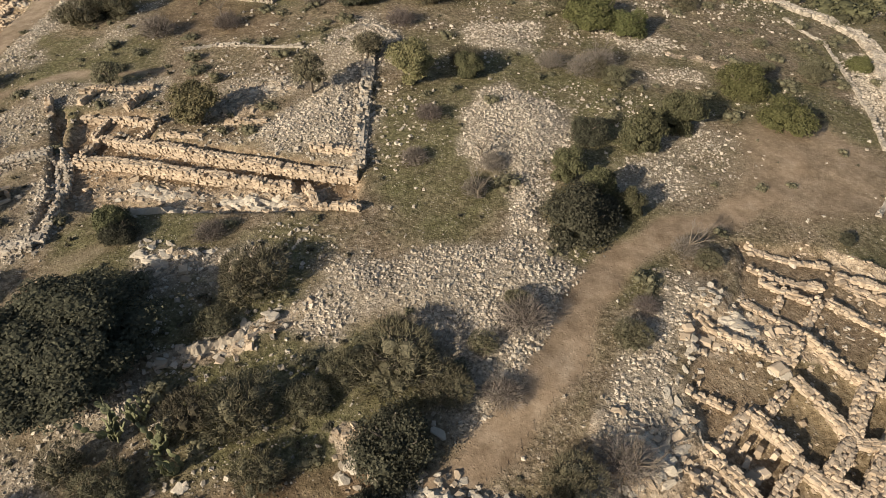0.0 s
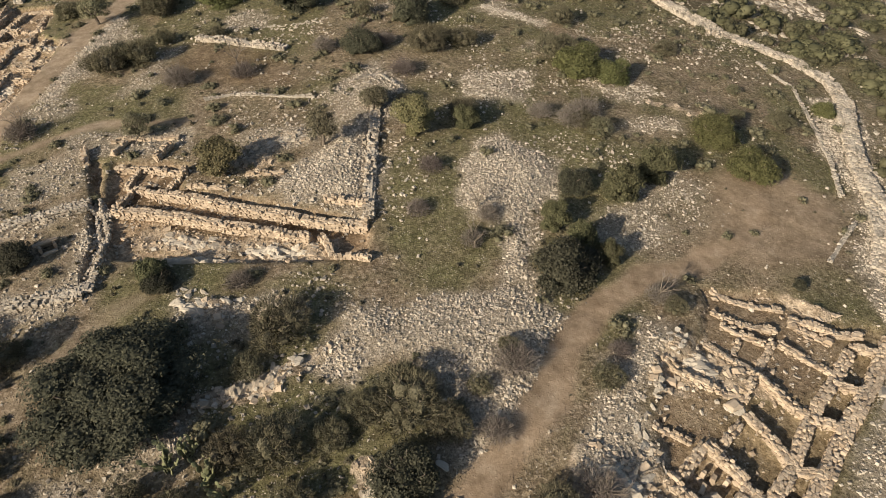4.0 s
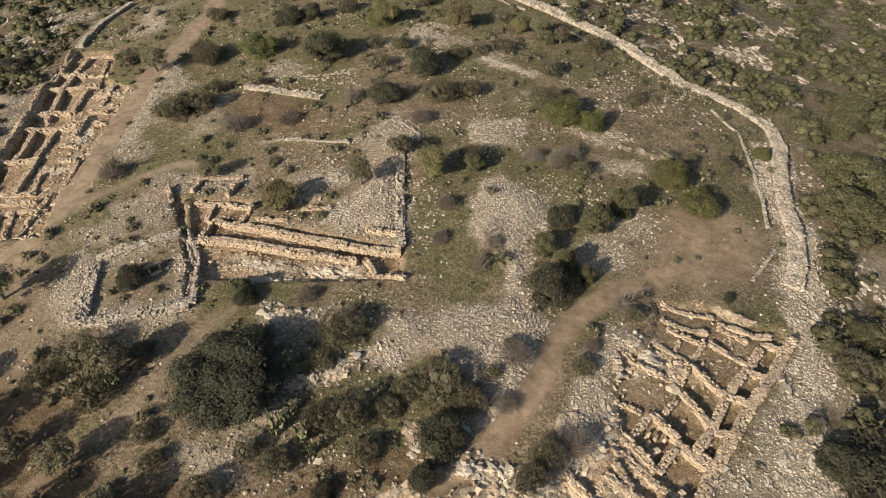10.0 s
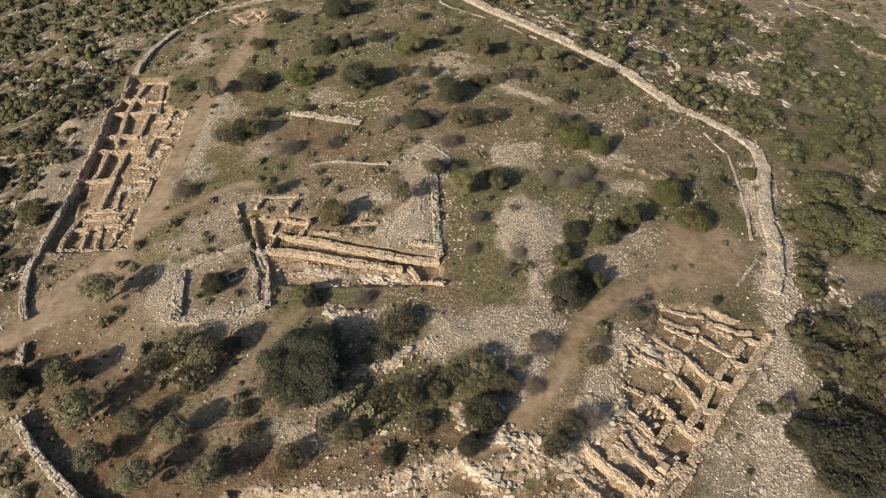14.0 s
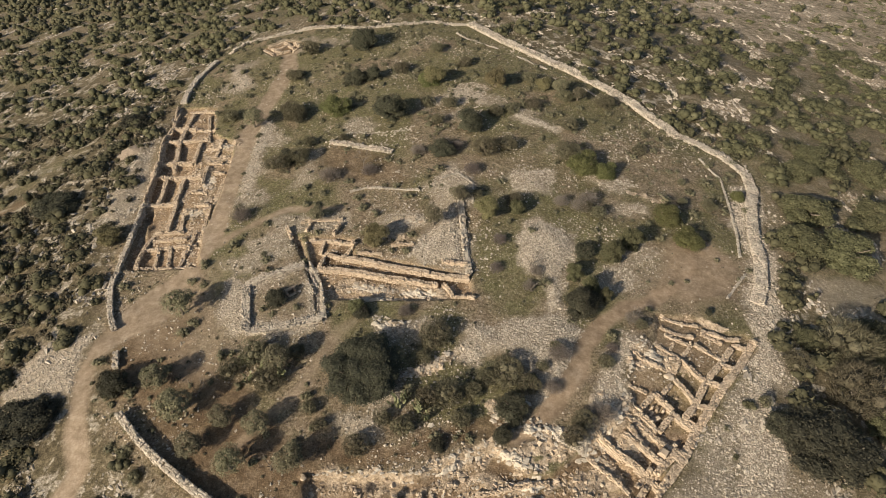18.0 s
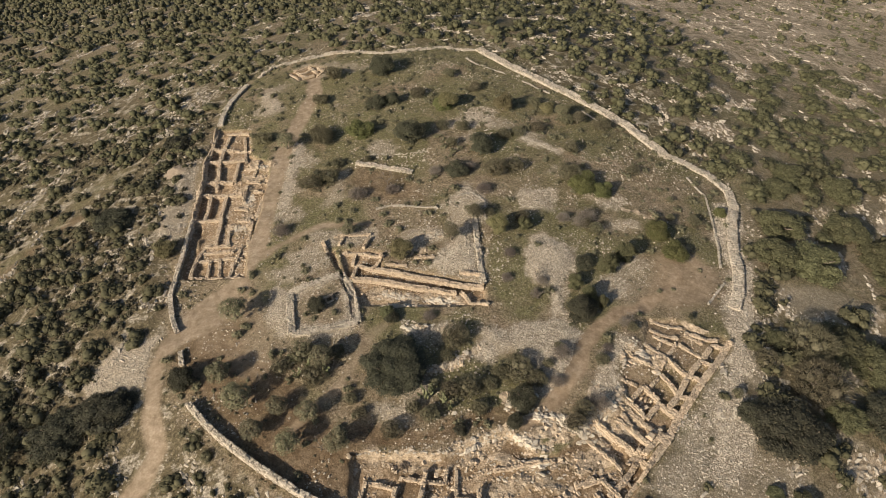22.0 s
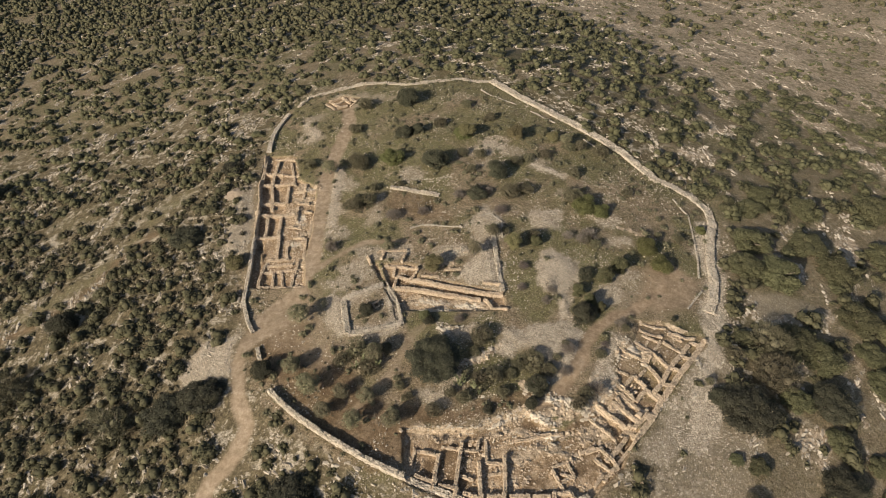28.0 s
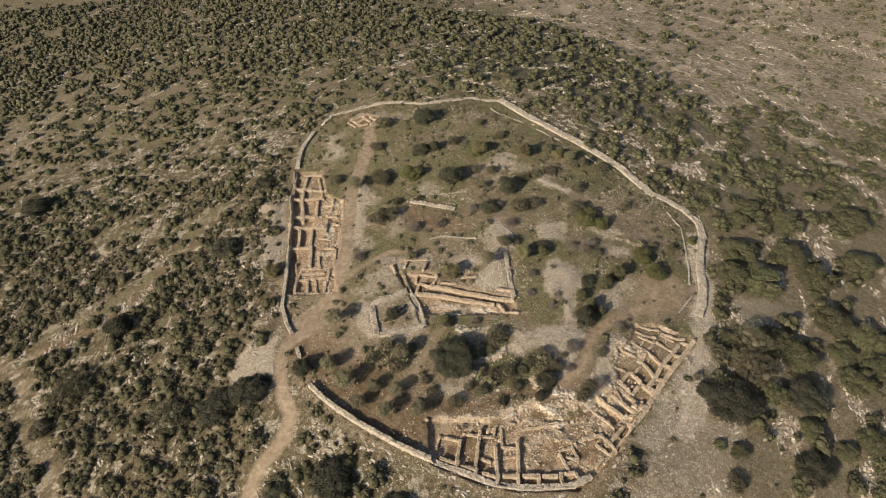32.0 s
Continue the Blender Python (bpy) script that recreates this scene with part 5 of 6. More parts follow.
def bare_bush_kind():
    """Leafless grey bushes: many thin twigs fanning out of the ground."""
    kinds = []
    for k in range(3):
        r = np.random.default_rng(90 + k)
        n = 2400
        d = r.normal(0, 1, (n, 3))
        d[:, 2] = np.abs(d[:, 2]) + 0.25
        d /= np.linalg.norm(d, axis=1)[:, None]
        a = d * (r.random((n, 1)) ** 0.5 * 0.8) * (1, 1, 0.8)
        b = a + (d * 0.7 + r.normal(0, 0.55, (n, 3))) * r.uniform(0.12, 0.32, (n, 1))
        side = np.cross(d, r.normal(0, 1, (n, 3)))
        side *= 0.009 / np.linalg.norm(side, axis=1)[:, None]
        tri = np.stack([a - side, a + side, b], 1).reshape(-1, 3)
        bm = bmesh.new()
        for q in range(7):
            t = q * 0.9
            limb(bm, (0, 0, -0.05), (math.cos(t) * 0.35, math.sin(t) * 0.35, 0.55), 0.03, 0.012, 5)
        trunk = bpy.data.meshes.new("stem")
        bm.to_mesh(trunk)
        bm.free()
        trunk.materials.append(bark)
        kinds.append((trunk, mesh_from("twig_crown", tri, np.arange(3 * n).reshape(-1, 3), twig)))
    return "bare_bush", "leafless grey-brown twiggy bush among stones", "bare bushes", "bush", kinds


plant(bare_bush_kind(), [(8.2, 19.4, 2.8), (27.6, 8.0, 2.4), (31.6, 6.6, 2.8), (-25.4, 18.2, 3.2), (-4.6, 27.2, 2.4), (34, 9, 2.9), (17, -18, 1.7), (11, -13, 1.9), (19, -14, 1.9), (35.5, -26, 1.9), (20, -35, 2.6), (12.5, -5, 2.0), (-43.4, 5.4, 2.8), (25.5, -46.5, 2.4), (18, -41.5, 1.8), (-16, 20, 2.6), (5, 29, 2.2), (-12, -57.5, 1.2), (30, -33, 1.5), (-7, -24, 1.8)], 8)
plant(big_oak, [(-14.2, -38.2, 7.8)], 1)
plant(oak, [(61.6, -52.0, 8.2), (55.5, -48.5, 3.6), (-71.5, -42.4, 6.6), (-79.9, -46.0, 6.4), (-45.3, -70.5, 7.0), (-59.8, -71, 3.7), (-29.7, -78.5, 4.8), (84.7, -48.1, 6.8), (77.9, -69.3, 5.6), (-82.6, 51.2, 4.8), (-90.8, 16.9, 5.8)], 1)
plant(dark, [(1.4, 27.2, 3.6), (8.4, 38.4, 4.6), (-23.1, 64.8, 3.0), (-17.9, 66.2, 3.2), (-35.8, 26.0, 3.2), (10.8, -45.8, 3.3), (26.6, -23.2, 4.3), (29.6, -8.0, 2.7), (-15.2, -24.3, 2.1), (-11.6, 44.2, 5.0), (-31.5, -19.9, 2.4), (8.9, -50.4, 1.9), (-1.5, -51.5, 1.5), (-56.8, -37.2, 3.2), (-21.2, 87.5, 5.0), (-22.4, 64.1, 3.5), (50.9, -23.8, 0.9), (-121.4, -10.5, 5.2), (-186.6, 68.7, 6.9)], 2)
plant(yellowish, [(10.4, 2.6, 3.4), (17.4, 60.2, 3.8), (0.3, 62.6, 3.6), (-13.5, -4.6, 3.2), (-72.1, 1.9, 3.3), (31.2, 60.4, 2.6)], 9)
plant(olive, [(35.4, 57.4, 2.8), (40.2, 54.6, 2.7), (-1.3, 0.0, 2.7), (4.8, 7.7, 2.2), (-28.9, -35.3, 3.0), (-47.5, 43, 3.4), (-26.5, 3.5, 2.0), (-49.4, -21.5, 3.3), (-49.2, -37.6, 2.9), (-44.4, -43.8, 3.2), (-40.1, -50.6, 2.6), (-36.4, -45.7, 2.4), (-30.1, -47.5, 2.6), (-33.1, -54.0, 2.7), (-24.0, -54.0, 2.7)], 3)
thicket = tree_kind("mastic_thicket", "broad spreading dark green mastic thicket on the rocky slope", "mastic thickets", leaf_mastic, 61, 60, 6000, 0.038, 0.5, 0.02, category="bush", core=0.62, lump=0.24, spread=0.74)
plant(thicket, [(83.3, -28.7, 7.0), (89.1, -34.0, 6.5), (68.5, -29.5, 3.0), (75.5, -47.5, 5.0), (82.5, -57.7, 4.1), (105.2, -41.5, 6.2), (105.0, -31.4, 4.9), (114.2, -35.1, 6.4), (100.4, -60.1, 5.0), (90.6, -63.2, 3.5), (58.9, -65.1, 3.0), (54.1, -63.5, 2.0), (107.4, -19.4, 6.8),
                (117.1, -24.8, 6.7), (79.5, -2.0, 6.3), (89.1, -4.5, 7.6), (86.6, 9.7, 6.8), (105.3, 9.7, 7.4), (110.9, -0.6, 7.2), (132.3, 8.0, 7.4), (100.5, 33.3, 6.6), (114.4, 29.2, 6.6), (141.8, 33.2, 7.6), (92.8, 26.4, 5.2), (87.3, -45.7, 3.8)], 10)
tall_bush = tree_kind("buckthorn_tree", "upright olive-green buckthorn with a dense crown", "buckthorns", leaf_mastic, 71, 30, 6000, 0.034, 1.35, 0.05, core=0.55, lump=0.3, spread=0.66)
plant(tall_bush, [(35.3, -9.6, 2.8), (40.4, -5.0, 3.2), (26.4, -14.6, 2.3), (29.0, -18.5, 2.3), (31.3, -20.6, 1.8), (-16.2, -23.0, 2.0), (17.5, 4.5, 2.4)], 11)
plant(green, [(53.5, -3.9, 3.8), (-26.3, 48.3, 4.6), (35.6, 21.8, 5.0), (50.7, 3.4, 3.8), (71.2, 13.5, 2.0), (40.3, 19.4, 3.5), (-1.7, 62.8, 3.8)], 4)
plant(scrub, [(-38.6, 48.2, 3.2), (12.0, 27.4, 3.4), (17.2, 29.4, 3.2), (-40.4, 68.2, 3.0), (26.8, 49.8, 2.6), (4.8, 9.8, 2.3), (17.0, 6.8, 2.4), (-2.0, 50.2, 2.4), (16.0, 45.6, 2.4), (0.6, 40.6, 2.0), (10.7, -38.8, 3.6), (-1.6, -30.4, 3.2), (-3.8, -35.2, 1.8), (0.2, -42.9, 3.0), (4.4, -42.0, 1.9), (-3.2, -43.4, 2.3), (22.0, -48.1, 2.3), (28.2, -36.3, 1.7), (-33.7, 25.5, 3.5), (-38.2, 23.1, 3.5), (-37.0, 45.7, 3.5), (3.9, 49.3, 2.5), (32.1, 26.6, 3.7), (6.7, -39.5, 1.9), (-7.1, -48.4, 2.2), (36.7, -27.6, 1.3), (16.8, -37.3, 1.2), (19.7, -33.3, 1.3)], 5)
plant(scrub, [(-33.2, -33.0, 3.4), (-30.2, -38.6, 2.8), (-37.0, -36.0, 2.4), (-26.2, -33.2, 2.2), (-22.5, -44.5, 1.6), (-20.4, -47.5, 1.4), (14.2, -41.2, 2.2), (2.2, -47.4, 2.0), (-10.4, -46.6, 1.9), (-36.7, 46.1, 3.2), (-55.0, 48.3, 3.0), (-38.2, 85.0, 3.6), (72.2, -41.3, 6.4), (74.9, -31.3, 6.2), (63.4, -35.3, 2.8), (54.0, -43.6, 1.4), (-14.1, -51.5, 2.5), (19.8, -51.3, 2.3), (47.2, 52.6, 3.2), (36.1, 54.4, 2.7), (27.5, 63.6, 2.8), (9.7, 73.5, 2.5), (1.4, 83.3, 2.6), (-9.2, 70.2, 2.8), (20.6, 47.0, 2.2), (35.0, 39.3, 2.8), (51.3, 30.3, 2.2), (58.8, 18.0, 1.2), (56.3, 10.0, 1.3), (35.2, 4.1, 2.1), (32.9, 6.0, 1.9), (62.1, 8.6, 2.0), (-23.4, 34.1, 1.5), (-31.9, 32.4, 2.1), (8.5, 9.4, 1.8), (-93.8, -47.1, 6.5), (-128.8, -32.0, 6.0), (-134.8, -43.9, 4.0), (54.7, -73.8, 3.0)], 6)


# ---------------------------------------------------------------- single things on the ground
def boulder(spot, seed):
    """A weathered limestone boulder with broken faces."""
    x, y, r = spot
    r *= 0.6
    rr = random.Random(seed)
    bm = bmesh.new()
    bmesh.ops.create_icosphere(bm, subdivisions=3, radius=1)
    cuts = [(Vector((rr.gauss(0, 1), rr.gauss(0, 1), rr.gauss(0, 0.8))).normalized(), rr.uniform(0.45, 0.8)) for _ in range(11)] + [(Vector((rr.uniform(-0.3, 0.3), rr.uniform(-0.3, 0.3), 1)).normalized(), 0.42)]
    for v in bm.verts:
        for way, far in cuts:
            over = v.co.dot(way) - far
            if over > 0:
                v.co -= way * over
        q = v.co * 2.2 + Vector((seed * 3.1, seed * 1.7, 0))
        v.co *= (1 + 0.18 * noise.noise(q) + 0.14 * noise.noise(q * 3)) * r
        v.co.x *= 1.7
        v.co.y *= 1.15
        v.co.z *= 0.6
    me = bpy.data.meshes.new("boulder")
    bm.to_mesh(me)
    bm.free()
    me.materials.append(stone_cream)
    ob = tagged(new("boulder", me), "pale weathered limestone boulder on stony ground", "boulder", "boulders")
    ob.location = (x, y, height(x, y) + 0.02 * r)
    ob.rotation_euler = (0, 0, seed * 1.9)


BOULDERS = [(28.5, 66.4, 0.3), (29.4, 66.3, 0.32), (13.6, -44.3, 0.75), (8.1, -46.6, 0.8), (7.6, -47.6, 0.6), (7.2, -24.3, 0.4), (-9.1, 20.1, 0.45), (12.1, -48.0, 0.8), (13.4, -49.4, 0.9), (15.1, -47.4, 0.5), (33.3, -18.2, 0.6), (33.0, -36.1, 0.6), (-2.7, -48.0, 0.7), (-12.3, -26.7, 0.7),
            (-3.9, -36.0, 0.8), (-1.4, -34.9, 0.9), (0.5, -34.1, 0.8), (-6.7, -38.2, 0.6), (-11.7, -25.5, 0.7), (-10.1, -28.3, 0.6), (16.0, -49.1, 0.7), (4.8, -52.7, 0.9), (0.7, -53.3, 0.8), (17.8, -49.1, 0.8), (9.6, -54.2, 0.9), (21.7, -51.4, 0.9)]
for k, spot in enumerate(BOULDERS):
    boulder(spot, k + 1)


def prickly_pear(x, y, r, seed):
    """A clump of flat oval cactus pads stacked on one another."""
    rr = random.Random(seed)
    thing = tagged(new("prickly_pear"), "yellow-green prickly pear cactus clump among scrub", "cactus", "prickly pears")
    thing.location = (x, y, height(x, y))
    for stem in range(7):
        a, lean = rr.uniform(0, 6.28), rr.uniform(0.1, 0.5)
        base = Vector((math.cos(a) * r * 0.5 * rr.random(), math.sin(a) * r * 0.5 * rr.random(), 0))
        way = Vector((math.cos(a) * lean, math.sin(a) * lean, 1)).normalized()
        for level in range(4):
            size = 0.3 * r * (1 - 0.12 * level)
            mid = base + way * size
            bm = bmesh.new()
            bmesh.ops.create_uvsphere(bm, u_segments=10, v_segments=7, radius=1)
            m = Matrix.Translation(mid) @ way.to_track_quat("Z", "Y").to_matrix().to_4x4() @ pose(0, 0, 0, 0, 0, rr.uniform(0, 180)) @ Matrix.Diagonal((size * 0.72, size * 0.16, size, 1))
            bm.transform(m)
            part("pad", bm, cactus_skin, thing)
            base = mid + way * size * 0.85
            way = (way + Vector((rr.uniform(-0.6, 0.6), rr.uniform(-0.6, 0.6), 0.1))).normalized()


for k, (x, y, r) in enumerate([(-8.3, -44.1, 1.5), (-4.8, -45.3, 1.3), (-6.7, -43.0, 1.1), (-35.0, -34.2, 1.2), (-28.4, -37.6, 1.4), (-31.6, -36.2, 1.5), (-33.6, -37.8, 1.2), (-3.0, -46.8, 1.1)]):
    prickly_pear(x, y, r, k)


def bare_tree(x, y, tall, lean, seed):
    """A leafless grey tree: trunk, forking branches and fine twigs."""
    rr = random.Random(seed)
    thing = tagged(new("bare_tree"), "leafless grey tree with thin forking branches", "tree", "bare trees")
    thing.location = (x, y, height(x, y) - 0.1)
    tb, bb, wb = bmesh.new(), bmesh.new(), bmesh.new()
    fork = Vector((lean * 0.3, lean * 0.2, tall * 0.3))
    limb(tb, (0, 0, 0), fork, 0.14, 0.1, 8)
    for k in range(5):
        a = k * 1.26 + rr.uniform(-0.4, 0.4)
        d = Vector((math.cos(a) * 0.8 + lean, math.sin(a) * 0.8, rr.uniform(0.6, 1.3))).normalized()
        tip = fork + d * tall * rr.uniform(0.3, 0.45)
        limb(bb, fork, tip, 0.075, 0.035)
        for j in range(4):
            e = (d + Vector((rr.uniform(-0.7, 0.7), rr.uniform(-0.7, 0.7), rr.uniform(-0.2, 0.5)))).normalized()
            end = tip + e * tall * rr.uniform(0.15, 0.3)
            limb(bb, tip, end, 0.03, 0.015, 4)
            for _ in range(5):
                f = (e + Vector((rr.uniform(-0.9, 0.9), rr.uniform(-0.9, 0.9), rr.uniform(-0.3, 0.6)))).normalized()
                start = tip.lerp(end, rr.uniform(0.3, 1))
                limb(wb, start, start + f * tall * rr.uniform(0.08, 0.17), 0.014, 0.005, 3)
    part("trunk", tb, bark, thing)
    part("branch_crown", bb, bark, thing)
    part("twig_crown", wb, twig, thing)


for k, (x, y, tall, lean) in enumerate([(35.2, -26.3, 3.4, 0.7), (17.3, -18.9, 3.2, 0.0), (17.9, -12.5, 3.0, 0.2), (-17.5, 22.5, 5.0, 0.0), (0.5, 29.5, 3.6, 0.2), (-41.5, -40.5, 4.0, 0.1), (-27, -54.5, 4.2, 0.3), (26, -47, 3.2, 0.2), (34.5, 9.5, 3.4, 0.0), (-43.2, 5.6, 4.5, 0.0)]):
    bare_tree(x, y, tall, lean, k)


def cistern_mouth(x, y):
    """A small stone-built opening: two jambs, a lintel and a sill round a dark shaft."""
    thing = tagged(new("cistern_mouth"), "small stone-framed cistern mouth inside the enclosure", "cistern")
    thing.location = (x, y, height(x, y))
    thing.rotation_euler = (0, 0, 0.6)
    for name, loc, size in (("jamb", (-0.75, 0, 0.35), (0.35, 0.9, 0.8)), ("jamb", (0.75, 0, 0.35), (0.35, 0.9, 0.8)), ("lintel", (0, 0.35, 0.85), (2.0, 0.45, 0.3)), ("sill", (0, -0.7, 0.06), (1.7, 0.4, 0.3)), ("back_slab", (0, 0.75, 0.35), (1.9, 0.25, 0.8))):
        ob = new(name, STONE_MESHES[len(name) % 10])
        ob.parent = thing
        ob.location, ob.scale = loc, size


cistern_mouth(-29.2, -18.0)


def spoil_heap(x, y, r, up):
    """A cone of sieved pale earth from the dig."""
    n = 48
    gx, gy = np.meshgrid(np.linspace(-1.2, 1.2, n), np.linspace(-1.2, 1.2, n))
    px, py = x + gx.ravel() * r, y + gy.ravel() * r
    d = np.hypot(gx.ravel(), gy.ravel())
    pz = land(px, py) - 0.25 + up * np.clip(1.05 - d, 0, 1) ** 1.2 + 0.12 * value_noise(px, py, 1.1, 77) * (d < 1)
    i, j = np.meshgrid(np.arange(n - 1), np.arange(n - 1))
    a = (j * n + i).ravel()
    ob = new("spoil_heap", mesh_from("spoil_heap", np.stack([px, py, pz], -1), np.stack([a, a + 1, a + n + 1, a + n], -1), spoil))
    tagged(ob, "conical heap of pale sieved earth beside the dig", "spoil heap")


def bedrock_mass(x, y, long, wide, turn, up, seed):
    """A mass of bare bedrock: strata in steps, split by cracks, sinking into the ground all round."""
    nu, nv = max(14, round(long * 9)), max(12, round(wide * 9))
    u, v = np.meshgrid(np.linspace(-1.15, 1.15, nu), np.linspace(-1.15, 1.15, nv))
    u, v = u.ravel(), v.ravel()
    lx, ly = u * long, v * wide
    px, py = x + lx * math.cos(turn) - ly * math.sin(turn), y + lx * math.sin(turn) + ly * math.cos(turn)
    rim = np.hypot(u, v) + 0.3 * value_noise(px, py, 1.4, seed) + 0.15 * value_noise(px, py, 0.6, seed + 1)
    body = step(1.05, 0.55, rim)
    strata = np.round((value_noise(lx * 0.45, ly * 1.5, 1.0, seed + 2) + 0.5 * value_noise(px, py, 0.7, seed + 3)) * 3) / 3
    crack = step(0.12, 0.03, np.abs(value_noise(lx * 0.7, ly * 1.2, 1.1, seed + 4))) + step(0.1, 0.02, np.abs(value_noise(px, py, 1.6, seed + 5)))
    pz = land(px, py) - 0.3 + body * (0.3 + up * (0.62 + 0.38 * strata) + 0.06 * value_noise(px, py, 0.3, seed + 6)) - 0.28 * np.clip(crack, 0, 1) * body
    i, j = np.meshgrid(np.arange(nu - 1), np.arange(nv - 1))
    a = (j * nu + i).ravel()
    ob = new("bedrock_outcrop", mesh_from("bedrock_outcrop", np.stack([px, py, pz], -1), np.stack([a, a + 1, a + nu + 1, a + nu], -1), stone_cream))
    tagged(ob, "cracked cream limestone bedrock rising from bare earth", "bedrock", "bedrock outcrops")


for k, spot in enumerate([(27.0, -45.6, 3.0, 2.2, -0.7, 0.55), (20.4, -51.6, 3.4, 1.4, -0.2, 0.5), (13.4, -49.0, 2.0, 1.0, 0.1, 0.55), (8.0, -46.0, 1.7, 0.7, 1.5, 0.55), (25.2, -51.6, 2.6, 1.5, -0.1, 0.45), (10.4, -54.2, 3.0, 0.9, -0.6, 0.4), (0.4, -54.6, 4.4, 0.8, 0.45, 0.4), (-3.2, -36.5, 3.6, 0.9, 0.5, 0.5),
                          (37.3, -34.4, 2.2, 1.3, -0.6, 0.3), (39.0, -38.4, 1.4, 0.9, 0.3, 0.3), (-13.2, -20.2, 5.2, 0.8, 0.0, 0.6), (-14.4, -16.9, 3.6, 1.0, -0.2, 0.35), (-5.0, -18.6, 4.6, 1.0, -0.1, 0.35), (17.6, -49.6, 1.4, 1.0, 0.4, 0.45), (-11.0, -27.4, 2.4, 1.2, -0.3, 0.4), (-54.0, 35.4, 2.4, 1.2, -0.3, 0.4), (-54.8, 21.0, 2.6, 1.2, 1.3, 0.35),
                          (-54.2, 9.4, 2.4, 1.2, 0.0, 0.35), (12.0, -57.6, 3.4, 1.2, 0.1, 0.35), (-6.5, 1.2, 2.6, 0.9, 0.2, 0.35), (29.6, -51.0, 2.2, 0.9, -0.8, 0.35)]):
    bedrock_mass(*spot, 500 + 9 * k)

spoil_heap(-79.7, 37.5, 3.9, 1.6)

# ---------------------------------------------------------------- woods and scrub on the slopes
def spray_bush(seed, lobes, leaves, leaf, squash, core=0.66, sides=4):
    """A small crown of leaf triangles round one lump, 1 m in radius."""
    r = np.random.default_rng(seed)
    d = r.normal(0, 1, (lobes, 3))
    c = d / np.linalg.norm(d, axis=1)[:, None] * r.uniform(0.25, 0.6, (lobes, 1)) * (1, 1, 0.7)
    rad = r.uniform(0.34, 0.52, lobes)
    which = r.integers(0, lobes, leaves)
    n = r.normal(0, 1, (leaves, 3))
    n[:, 2] = np.abs(n[:, 2])
    n /= np.linalg.norm(n, axis=1)[:, None]
    p = c[which] + n * (rad[which] * r.uniform(0.75, 1.15, leaves))[:, None]
    a = np.cross(n + r.normal(0, 0.8, (leaves, 3)), r.normal(0, 1, (leaves, 3)))
    a *= (leaf * r.uniform(0.6, 1.3, leaves) / np.linalg.norm(a, axis=1))[:, None]
    b = np.cross(n, a) + r.normal(0, leaf * 0.3, (leaves, 3))
    tri = np.stack([p - a, p + a, p + b * 1.3], 1).reshape(-1, 3)
    parts = [(tri, np.arange(leaves * 3).reshape(-1, 3))]
    bv, bf = ball(3, sides)
    for i in range(lobes):
        parts.append((c[i] + bv * rad[i] * core * r.uniform(0.82, 1.15, (len(bv), 1)), bf))
    v, f = joined(parts)
    v = v * (1, 1, squash)
    v[:, 2] -= np.quantile(v[:, 2], 0.03)
    return v, f


FAR_BUSH = [spray_bush(60 + k, 8, 190, 0.085, 0.8, 0.8, 5) for k in range(10)]
NEAR_BUSH = [spray_bush(200 + k, 12, 420, 0.062, 0.75, 0.55, 5) for k in range(10)]
MID_BUSH = [spray_bush(100 + k, 11, 330, 0.07, 0.8, 0.72, 5) for k in range(10)]
FAR_TREE = [spray_bush(160 + k, 6, 24, 0.13, 0.85, 0.98, 5) for k in range(10)]
WIDE_BUSH = [spray_bush(120 + k, 20, 900, 0.054, 0.6) for k in range(8)]
MAT_BUSH = [spray_bush(140 + k, 4, 40, 0.26, 0.4) for k in range(6)]
TUFT = [spray_bush(80 + k, 3, 46, 0.24, 0.7) for k in range(10)]


def bushes(n, seed, box, lo, hi, keep, material, label, name, forms=FAR_BUSH, close=0.65):
    r = np.random.default_rng(seed)
    x, y = r.uniform(box[0], box[1], n), r.uniform(box[2], box[3], n)
    ok = r.random(n) < keep(x, y)
    x, y = x[ok], y[ok]
    s = lo + (hi - lo) * r.random(len(x)) ** 1.5
    # thin out those that stand too close
    order = np.argsort(-s)
    cell, taken = max(2.2, 0.75 * hi), {}
    good = []
    for k in order:
        i, j = int(x[k] // cell), int(y[k] // cell)
        near = [q for a in (-2, -1, 0, 1, 2) for b in (-2, -1, 0, 1, 2) for q in taken.get((i + a, j + b), ())]
        if all((x[k] - x[q]) ** 2 + (y[k] - y[q]) ** 2 > (close * (s[k] + s[q])) ** 2 for q in near):
            taken.setdefault((i, j), []).append(k)
            good.append(k)
    x, y, s = x[good], y[good], s[good]
    size = np.stack([s * r.uniform(0.9, 1.15, len(s)), s * r.uniform(0.9, 1.15, len(s)), s * r.uniform(0.8, 1.15, len(s))], -1)
    loc = np.stack([x, y, land(x, y) - 0.1 * s], -1)
    ob = stuff(name, scatter(forms, loc, r.uniform(0, 6.28, len(s)), size, r.normal(0, 0.05, (len(s), 2)), seed), material, label, "bushes")
    ob.data.polygons.foreach_set("use_smooth", np.ones(len(ob.data.polygons), bool))
    return ob


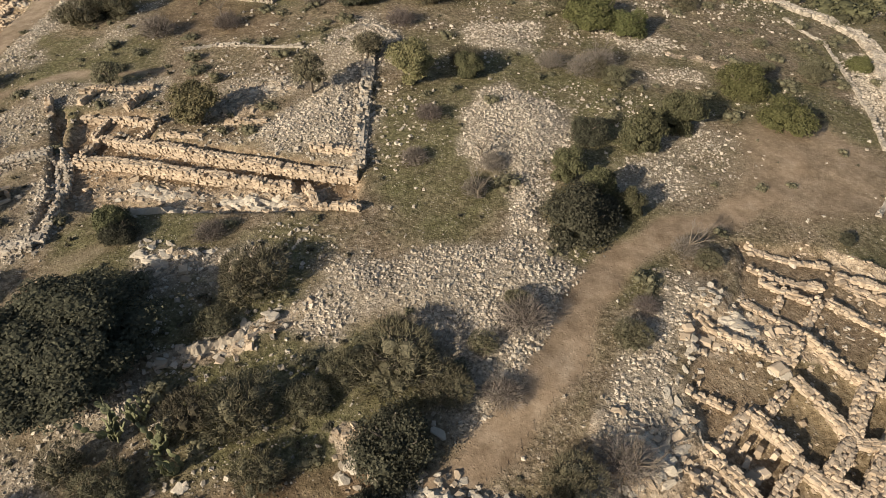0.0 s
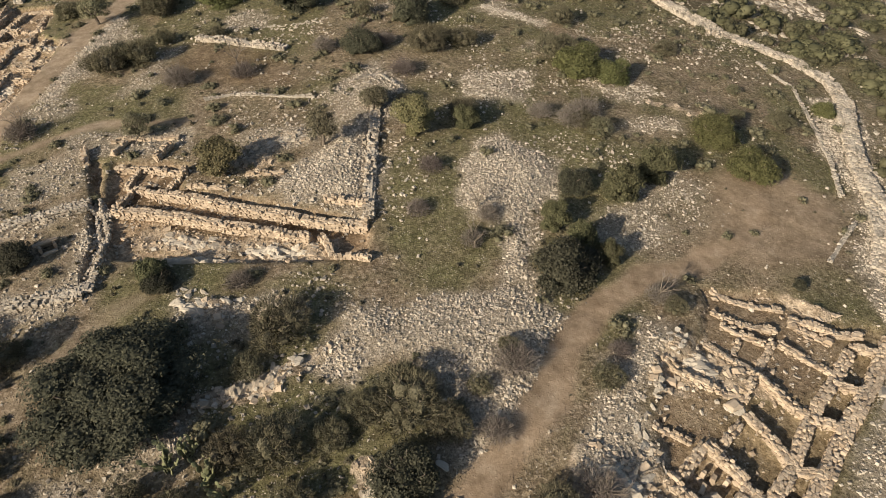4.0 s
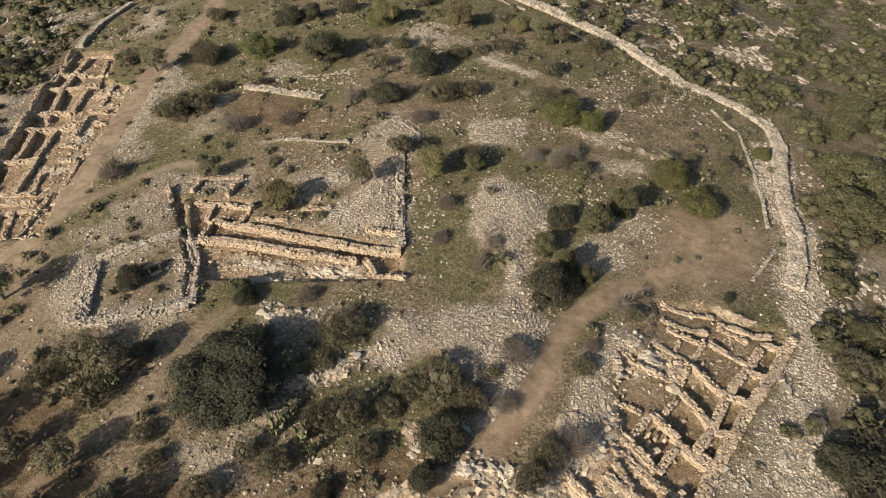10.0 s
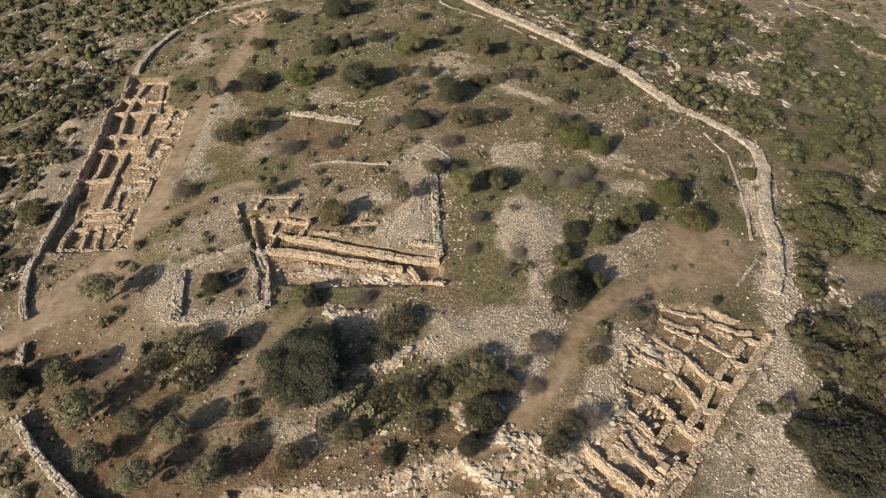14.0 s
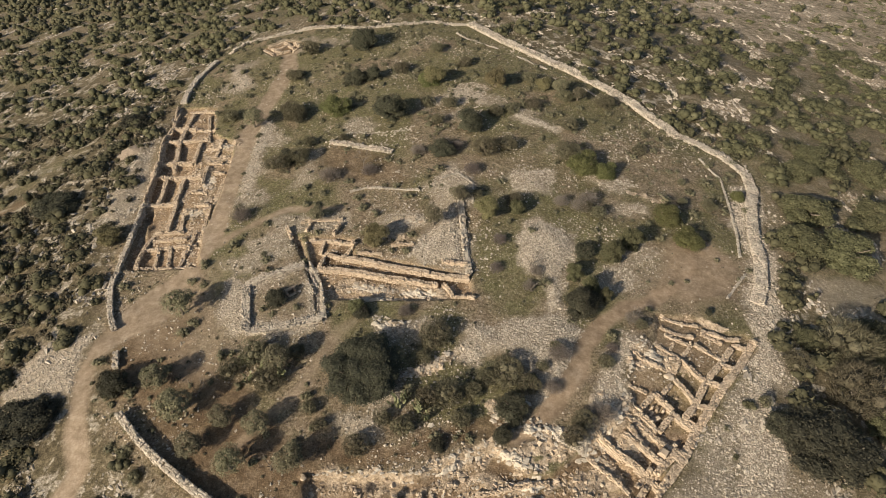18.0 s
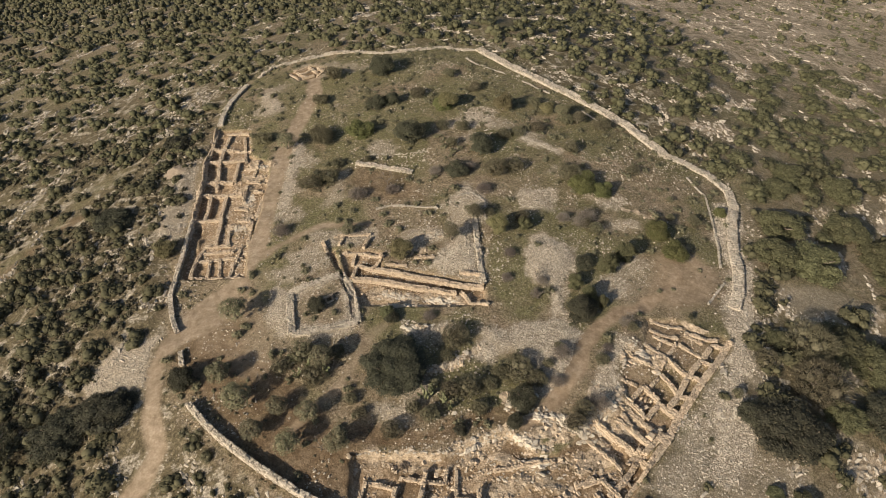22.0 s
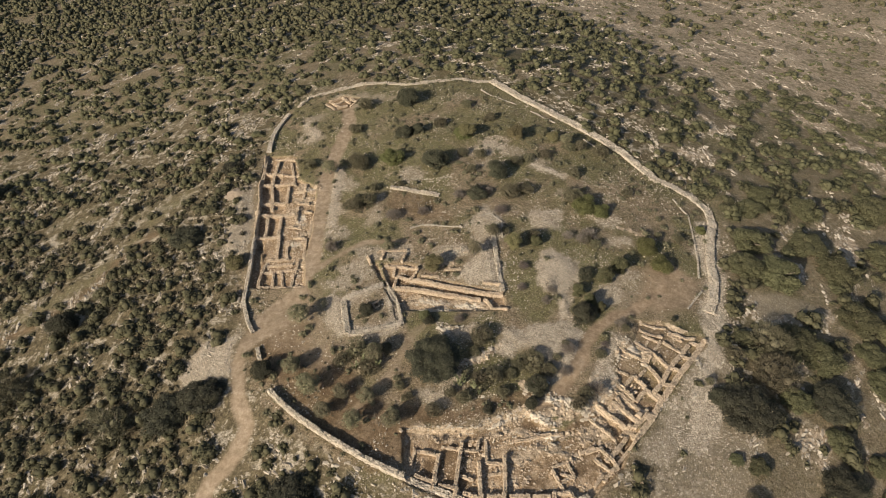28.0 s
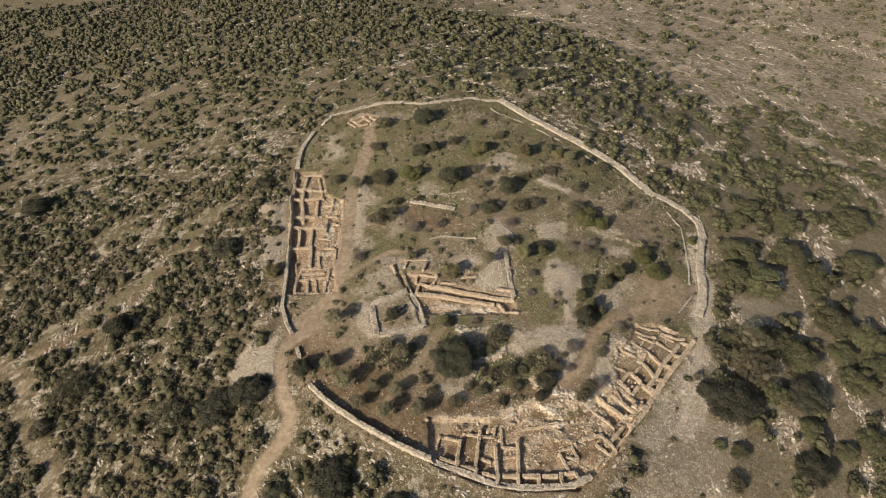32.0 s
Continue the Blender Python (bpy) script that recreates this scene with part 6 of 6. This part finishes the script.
def clear_of_ways(x, y):
    d, _ = line_dist(x, y, ROAD)
    d2, _ = line_dist(x, y, VALLEY_TRACK)
    d3, _ = line_dist(x, y, NORTH_TRACK)
    south = step(-76, -80, y) * step(-32, -24, x) * step(52, 34, x)
    south = np.maximum(south, 0.93 * step(26, 33, x) * step(66, 58, x) * step(-54, -60, y))
    return (within(x, y) < -3.2) * (d > 5) * (d2 > 4) * (d3 > 5) * (1 - south) * (1 - heap_mask(x, y))


def clumps(x, y):
    """Belts of growth that follow the contours, broken into clumps."""
    u, v = (np.asarray(x) - CX) / AX, (np.asarray(y) - CY) / AY
    rho, th = np.hypot(u, v), np.arctan2(v, u)
    return 0.6 * value_noise(th * 40, rho * 85 + 5 * value_noise(x, y, 20, 82), 9.0, 81) + 0.9 * value_noise(x, y, 8, 83) + 0.3 * value_noise(x, y, 22, 84)


def open_strip(x, y):
    d, _ = line_dist(x, y, WEST_TERRACE)
    d2, _ = line_dist(x, y, WEST_TRACK)
    d3, _ = line_dist(x, y, [(-148, 43), (-137, 40), (-117, 33), (-99, 43)])
    return 1 - (d < 5) * 0.95 - (d >= 5) * (d2 < 3.5) * 0.9 - (d >= 5) * (d2 >= 3.5) * (d3 < 4) * 0.8


def wood_field(x, y):
    east = step(70, 84, x) * step(135, 105, y)
    north = step(70, 150, y) * (0.5 + 0.5 * step(-90, 10, x))
    f = (1 - 0.12 * step(100, 150, y)) * (0.3 - 0.17 * step(50, 90, y) + 0.7 * step(-0.35 - 0.4 * north, 0.4 - 0.35 * north, clumps(x, y) + 0.25 * step(-72, -95, x) * step(60, 10, y) + 0.4 * step(20, -30, y) * step(-70, -95, x) + 0.5 * step(-40, -70, y) * step(-20, -40, x))) * open_strip(x, y)
    return f * clear_of_ways(x, y) * (1 - 0.93 * meadow(x, y)) * (1 - 0.75 * east) * (1 - 0.6 * step(36, 50, x) * step(-45, -60, y)) * np.where(in_sight(x, y), 1, 0.12)


def east_field(x, y):
    return step(70, 84, x) * step(135, 105, y) * (1 - 0.8 * (x < 122) * (y < 40)) * clear_of_ways(x, y) * in_sight(x, y) * step(0.0, 0.6, clumps(x, y) + 0.25 * step(0, 40, y))


def scrub_field(x, y):
    """Thorny scrub inside the walls, thickest on the southern slope below the heaps."""
    thick = step(1.2, 0.6, np.sqrt(((x - 1) / 20) ** 2 + ((y + 42) / 9) ** 2))
    f = 0.1 + 0.35 * step(0.0, 0.8, value_noise(x, y, 12, 55)) + 0.18 * step(20, 45, y) + 0.12 * thick
    for pts, half in ROCK_LEDGES:
        f = f * step(half + 0.4, half + 1.6, line_dist(x, y, pts)[0])
    return f * (within(x, y) > -4) * (1 - dirt_mask(x, y)) * (1 - dug_field(x, y)) * (1 - 0.85 * heap_mask(x, y))


bushes(30000, 71, (-330, 330, -110, 200), 0.9, 4.4, lambda x, y: wood_field(x, y) * (y < 190) * (y >= 45), leaf_wood, "dense grey-green maquis trees covering the slopes", "maquis_woods", close=0.66)
bushes(17000, 77, (-330, 330, -110, 45), 0.7, 4.6, lambda x, y: wood_field(x, y), leaf_wood, "grey-green maquis bushes on the rocky slopes below the wall", "slope_maquis", MID_BUSH, 0.63)
bushes(30000, 76, (-400, 400, 190, 430), 1.5, 3.8, wood_field, leaf_wood, "distant maquis woods on the far slope", "far_woods", FAR_TREE, 0.62)
bushes(17000, 78, (-200, -66, -110, 70), 0.5, 1.7, lambda x, y: 0.75 * clear_of_ways(x, y) * in_sight(x, y) * open_strip(x, y) * step(-0.7, 0.3, clumps(x, y)), leaf_scrub, "low grey-brown scrub between the trees of the slope", "slope_scrub", TUFT, 0.6)
bushes(4000, 75, (66, 240, -110, 140), 1.8, 5.8, east_field, leaf_mastic, "broad spreading dark mastic thickets on the slope", "mastic_thickets", WIDE_BUSH, 0.66)
bushes(6000, 74, (-74, 78, -62, 124), 0.6, 1.9, lambda x, y: scrub_field(x, y), leaf_scrub, "grey-brown thorny scrub on stony ground", "thorny_scrub", NEAR_BUSH)
bushes(14000, 72, (-74, 78, -62, 124), 0.2, 0.6, scrub_field, leaf_scrub, "low tufts of thorny scrub among stones", "low_scrub", TUFT)
bushes(3200, 73, (60, 400, 60, 420), 0.8, 2.8, lambda x, y: meadow(x, y) * in_sight(x, y) * clear_of_ways(x, y) * np.clip(0.45 + 0.5 * value_noise(x, y, 25, 57), 0, 1), leaf_green, "low spreading green shrubs on the open slope", "meadow_shrubs", MAT_BUSH)
